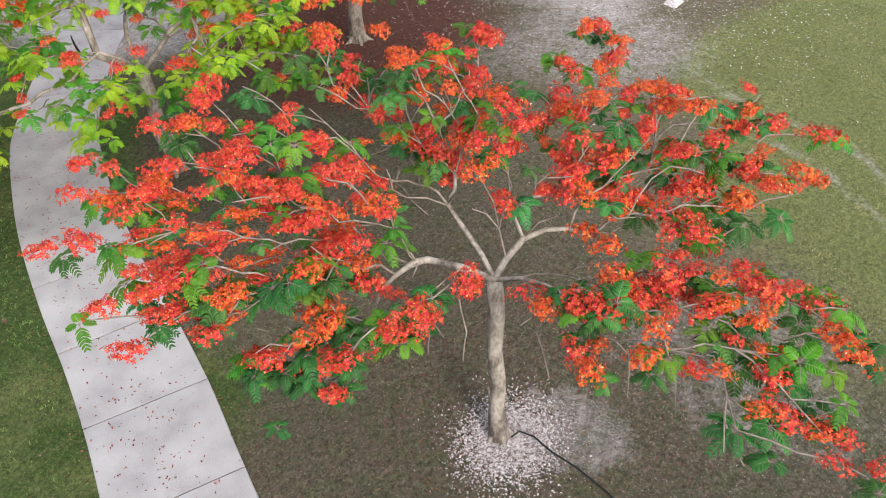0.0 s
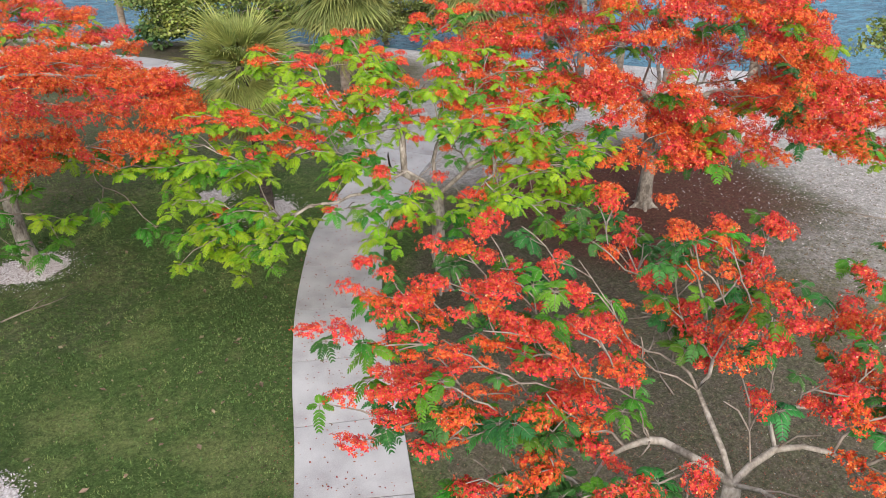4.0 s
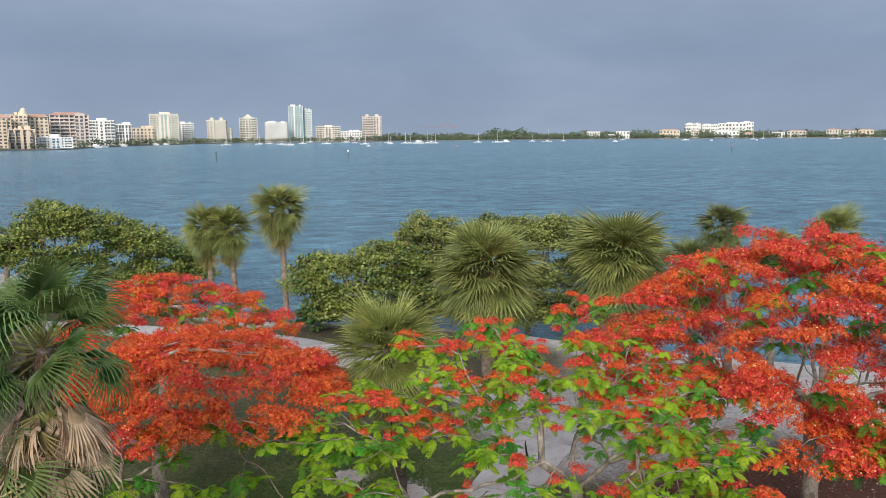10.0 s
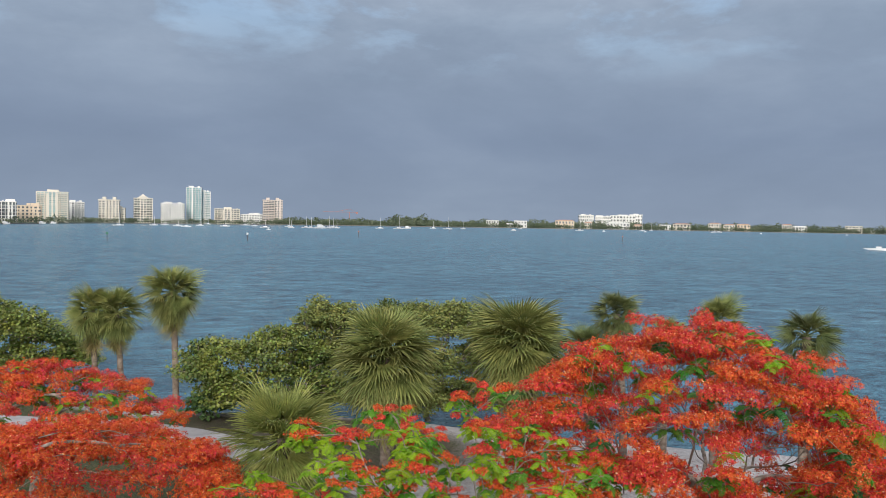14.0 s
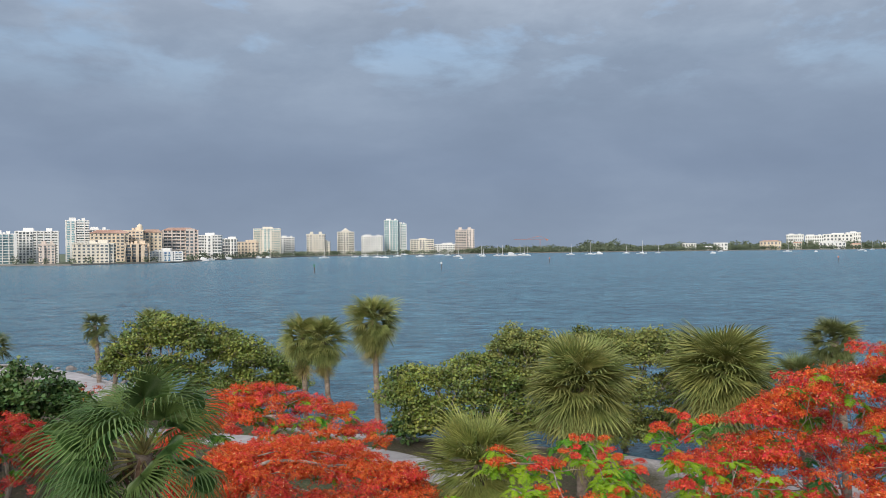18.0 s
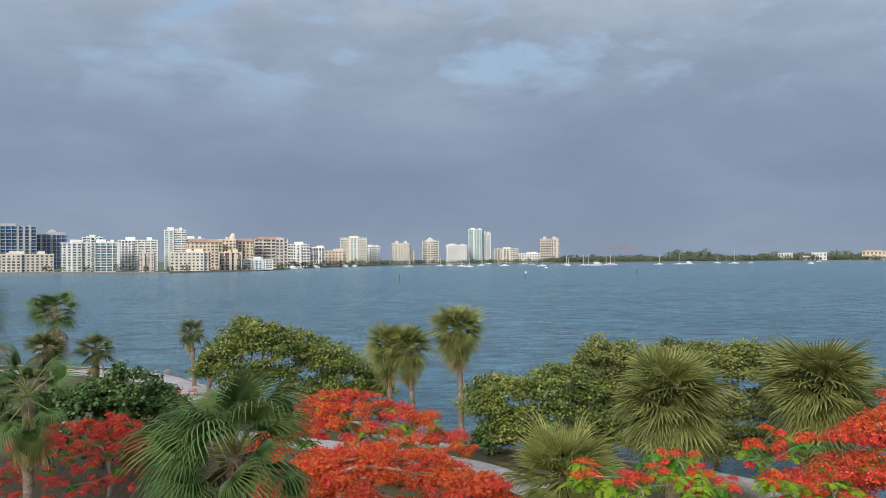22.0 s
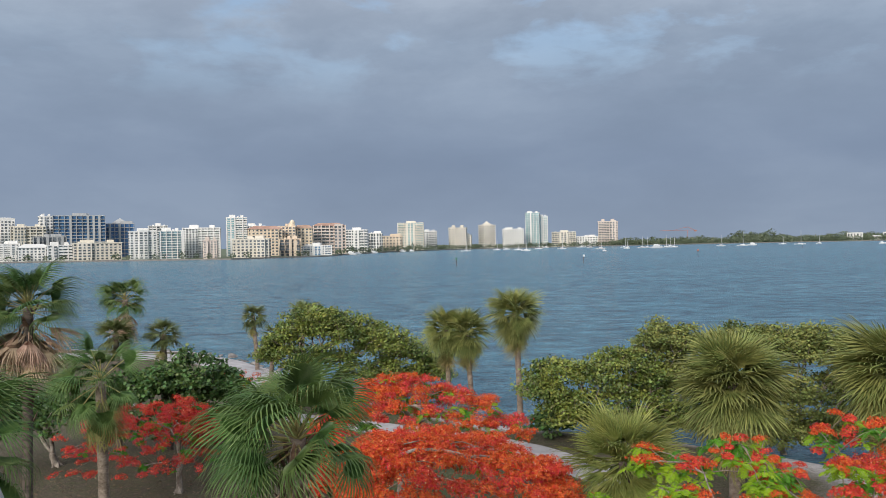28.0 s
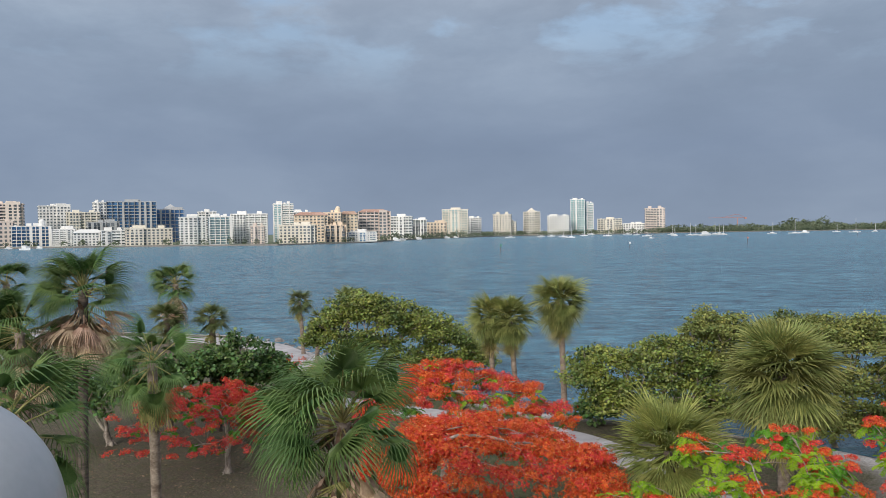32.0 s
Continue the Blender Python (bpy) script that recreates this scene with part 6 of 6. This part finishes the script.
def blades(rng, count, x0, x1, y0, y1, tall, bare):
    """Grass blades standing in loose tufts, thinner where the ground is bare."""
    tuft = np.stack([rng.uniform(x0, x1, count // 5), rng.uniform(y0, y1, count // 5)], -1)
    side_ = np.interp(tuft[:, 1], [-10, 5.5, 8.2, 11.3, 15, 18, 21, 24], [1.5, 1.9, 2.8, 3.7, 5.15, 6.95, 9.7, 10])
    tuft = tuft[bare(tuft[:, 0], tuft[:, 1], side_)]
    p = np.repeat(tuft, 5, axis=0)
    p = p + rng.normal(0, 0.035, p.shape)
    n_ = len(p)
    foot = np.stack([p[:, 0], p[:, 1], ground_z(p[:, 0], p[:, 1])], -1)
    a = rng.uniform(0, 6.283, n_)
    w = np.stack([np.cos(a), np.sin(a), np.zeros(n_)], -1) * rng.uniform(0.006, 0.011, (n_, 1))
    lean = np.stack([rng.normal(0, 0.5, n_), rng.normal(0, 0.5, n_), np.ones(n_)], -1) * rng.uniform(0.5, 1.2, (n_, 1)) * tall
    v = np.stack([foot - w, foot + w, foot + lean], 1).reshape(-1, 3)
    return v.tolist(), np.arange(n_ * 3).reshape(n_, 3).tolist()


M["grass_blade"] = material("grass_blade", two((0.055, 0.115, 0.022), (0.19, 0.25, 0.08)), 0.9, 5, 0.7, 0, 50, "island", 0.22)
M["grass_dry"] = material("grass_dry", two((0.14, 0.16, 0.05), (0.36, 0.34, 0.15)), 0.9, 5, 0.7, 0, 50, "island", 0.2)
stuff("grass", "short mown green grass on the lawn", blades(rg, 90000, -7, 6, 3, 24, 0.045, lambda x, y, e: x < e - 1.0), "grass_blade", "grass")
stuff("grass", "short yellowing grass beside the shell sand", blades(rg, 45000, 9, 24, -3, 7.6, 0.045, lambda x, y, e: x > 9 + 0.9 * (y + 1)), "grass_dry", "grass")

# ---- small things ----
for sx_, sy_, ang in ((-1.2, 16.3, 0.3), (9.2, 8.8, 1.2), (18.6, 11.6, 2.2)):
    twig_ = thing("fallen_branch", (sx_, sy_, float(ground_z(sx_, sy_))), "thin dead branch lying on the ground", "branch", "fallen branches")
    twig_.rotation_euler = (0, 0, ang)
    s = Soup()
    s.tube([(-0.7, 0, 0.02), (-0.2, 0.06, 0.03), (0.3, 0.02, 0.03), (0.8, 0.1, 0.02)], [0.018, 0.015, 0.011, 0.005], 6)
    s.tube([(-0.1, 0.05, 0.03), (0.15, 0.22, 0.05), (0.4, 0.34, 0.02)], [0.01, 0.008, 0.004], 5)
    child("stick", s.mesh("stick", M["twig"], True), twig_)
hose = thing("garden_hose", (5.75, 3.55, float(ground_z(5.75, 3.55))), "black irrigation hose lying over the shell ring", "hose")
s = Soup()
s.tube([(-0.05, 0.25, 0.12), (0.1, 0.22, 0.13), (0.17, 0.02, 0.1), (0.14, -0.3, 0.06), (0.16, -0.7, 0.03), (0.1, -1.2, 0.02), (-0.1, -1.9, 0.02)], [0.014] * 7, 8)
child("tube", s.mesh("tube", M["hose"], True), hose)
bag = thing("paper_sheet", (20.9, 9.2, float(ground_z(20.9, 9.2))), "crumpled pale paper sheet lying on the sand", "paper")
s = Soup()
s.add([(-0.32, -0.2, 0.01), (0.1, -0.28, 0.10), (0.36, -0.05, 0.02), (0.2, 0.25, 0.06), (-0.22, 0.22, 0.02), (0, 0, 0.2)], [(0, 1, 5), (1, 2, 5), (2, 3, 5), (3, 4, 5), (4, 0, 5), (4, 3, 2, 1, 0)])
child("sheet", s.mesh("sheet", M["shell"]), bag)
pod_at = (6.80, 16.04, 2.21)
pod = thing("seed_pod", pod_at, "long dark seed pod hanging from a limb", "seed pod")
s = Soup()
s.tube([(0, 0, 0.06), (0.0, 0, -0.05), (0.03, 0, -0.25), (0.09, 0, -0.42), (0.17, 0, -0.52)], [0.008, 0.02, 0.026, 0.022, 0.008], 8)
child("husk", s.mesh("husk", M["pod"], True), pod)

# the lamp beside the lens
lamp_at = (-1.352, 1.732, 8.520)
lamp = thing("street_lamp", (lamp_at[0], lamp_at[1], float(ground_z(lamp_at[0], lamp_at[1]))), "tall street lamp with a smooth white domed head", "street lamp")
top = lamp_at[2]
s = Soup()
s.tube([(0, 0, -0.1), (0, 0, 0.3), (0, 0, 3), (0, 0, top - 0.1)], [0.12, 0.10, 0.085, 0.06], 14)
child("pole", s.mesh("pole", M["white_gelcoat"], True), lamp)
s = Soup()
prof = [(0.05, -0.16), (0.30, -0.15), (0.335, -0.10)] + [(0.345 * math.cos(a), 0.345 * math.sin(a)) for a in np.linspace(-0.12, 1.5, 18)]
s.tube([(0, 0, top + z) for _, z in prof], [r for r, _ in prof], 48)
hood = child("hood", s.mesh("hood", M["white_gelcoat"], True), lamp)
s = Soup()
s.tube([(0.352 * math.cos(a), 0.352 * math.sin(a), top - 0.045) for a in np.linspace(0, 6.283, 49)], [0.006] * 49, 6, cap=False)
child("seam", s.mesh("seam", M["hose"], True), hood)

# seawall along the bank
wall_line = spline([(-70, 87.5), (-40, 76.2), (-22, 72.2), (-13.4, 62.4), (-6, 52.2)], 1.6)
seawall = tagged(new("seawall"), "rough grey stone seawall along the bank", "seawall", kind="structure")
s = Soup()
rw = random.Random(3)
v = []
for k in range(26):
    a, z = k * 2.4, 1 - 2 * (k + 0.5) / 26
    q = math.sqrt(1 - z * z) * rw.uniform(0.85, 1.1)
    v.append((q * math.cos(a), q * math.sin(a), z * 0.8))
hull = bmesh.new()
for p in v:
    hull.verts.new(p)
bmesh.ops.convex_hull(hull, input=hull.verts)
stone = bpy.data.meshes.new("stone")
hull.to_mesh(stone)
hull.free()
stone.materials.append(M["stone"])
for k, (x, y) in enumerate(wall_line):
    kx = rw.uniform(0.4, 0.75)
    child("stone", stone, seawall, Matrix.Translation((x + rw.uniform(-.2, .2), y + rw.uniform(-.3, .3), -0.72)) @ Euler((rw.random(), rw.random(), rw.random() * 6)).to_matrix().to_4x4() @ Matrix.Diagonal((kx, 0.7 * kx, 0.5 * kx, 1)))

# speedboat with its wake
speed = thing("speedboat", (342, 260, WATER), "white speedboat running with a long foaming wake", "boat")
speed.rotation_euler = (0, 0, radians(-52))
s = Soup()
s.box((0, 0, 0.7), (7, 2.4, 1.0))
s.add([(-3.5, -1.2, 0.2), (-3.5, 1.2, 0.2), (-6.2, 0, 1.0), (-3.5, -1.2, 1.2), (-3.5, 1.2, 1.2)], [(0, 2, 1), (0, 3, 2), (1, 2, 4), (3, 4, 2)])
child("hull", s.mesh("hull", M["hull_white"]), speed)
s = Soup()
s.box((0.5, 0, 1.6), (2.4, 1.8, 0.8))
child("cabin", s.mesh("cabin", M["hull_white"]), speed)
s = Soup()
rows_ = 60
for k in range(rows_ + 1):
    x = 2.5 + 110 * (k / rows_) ** 1.1
    w = 1.4 + 0.01 * x + 0.5 * rw.random()
    s.v += [(x, -w, 0.06), (x, 0.4 * math.sin(k), 0.22 + 0.12 * rw.random()), (x, w, 0.06)]
s.f = [(3 * k + i, 3 * k + i + 1, 3 * k + i + 4, 3 * k + i + 3) for k in range(rows_) for i in (0, 1)]
s.i = [0] * len(s.f)
child("wake", s.mesh("wake", M["foam"], True), speed)
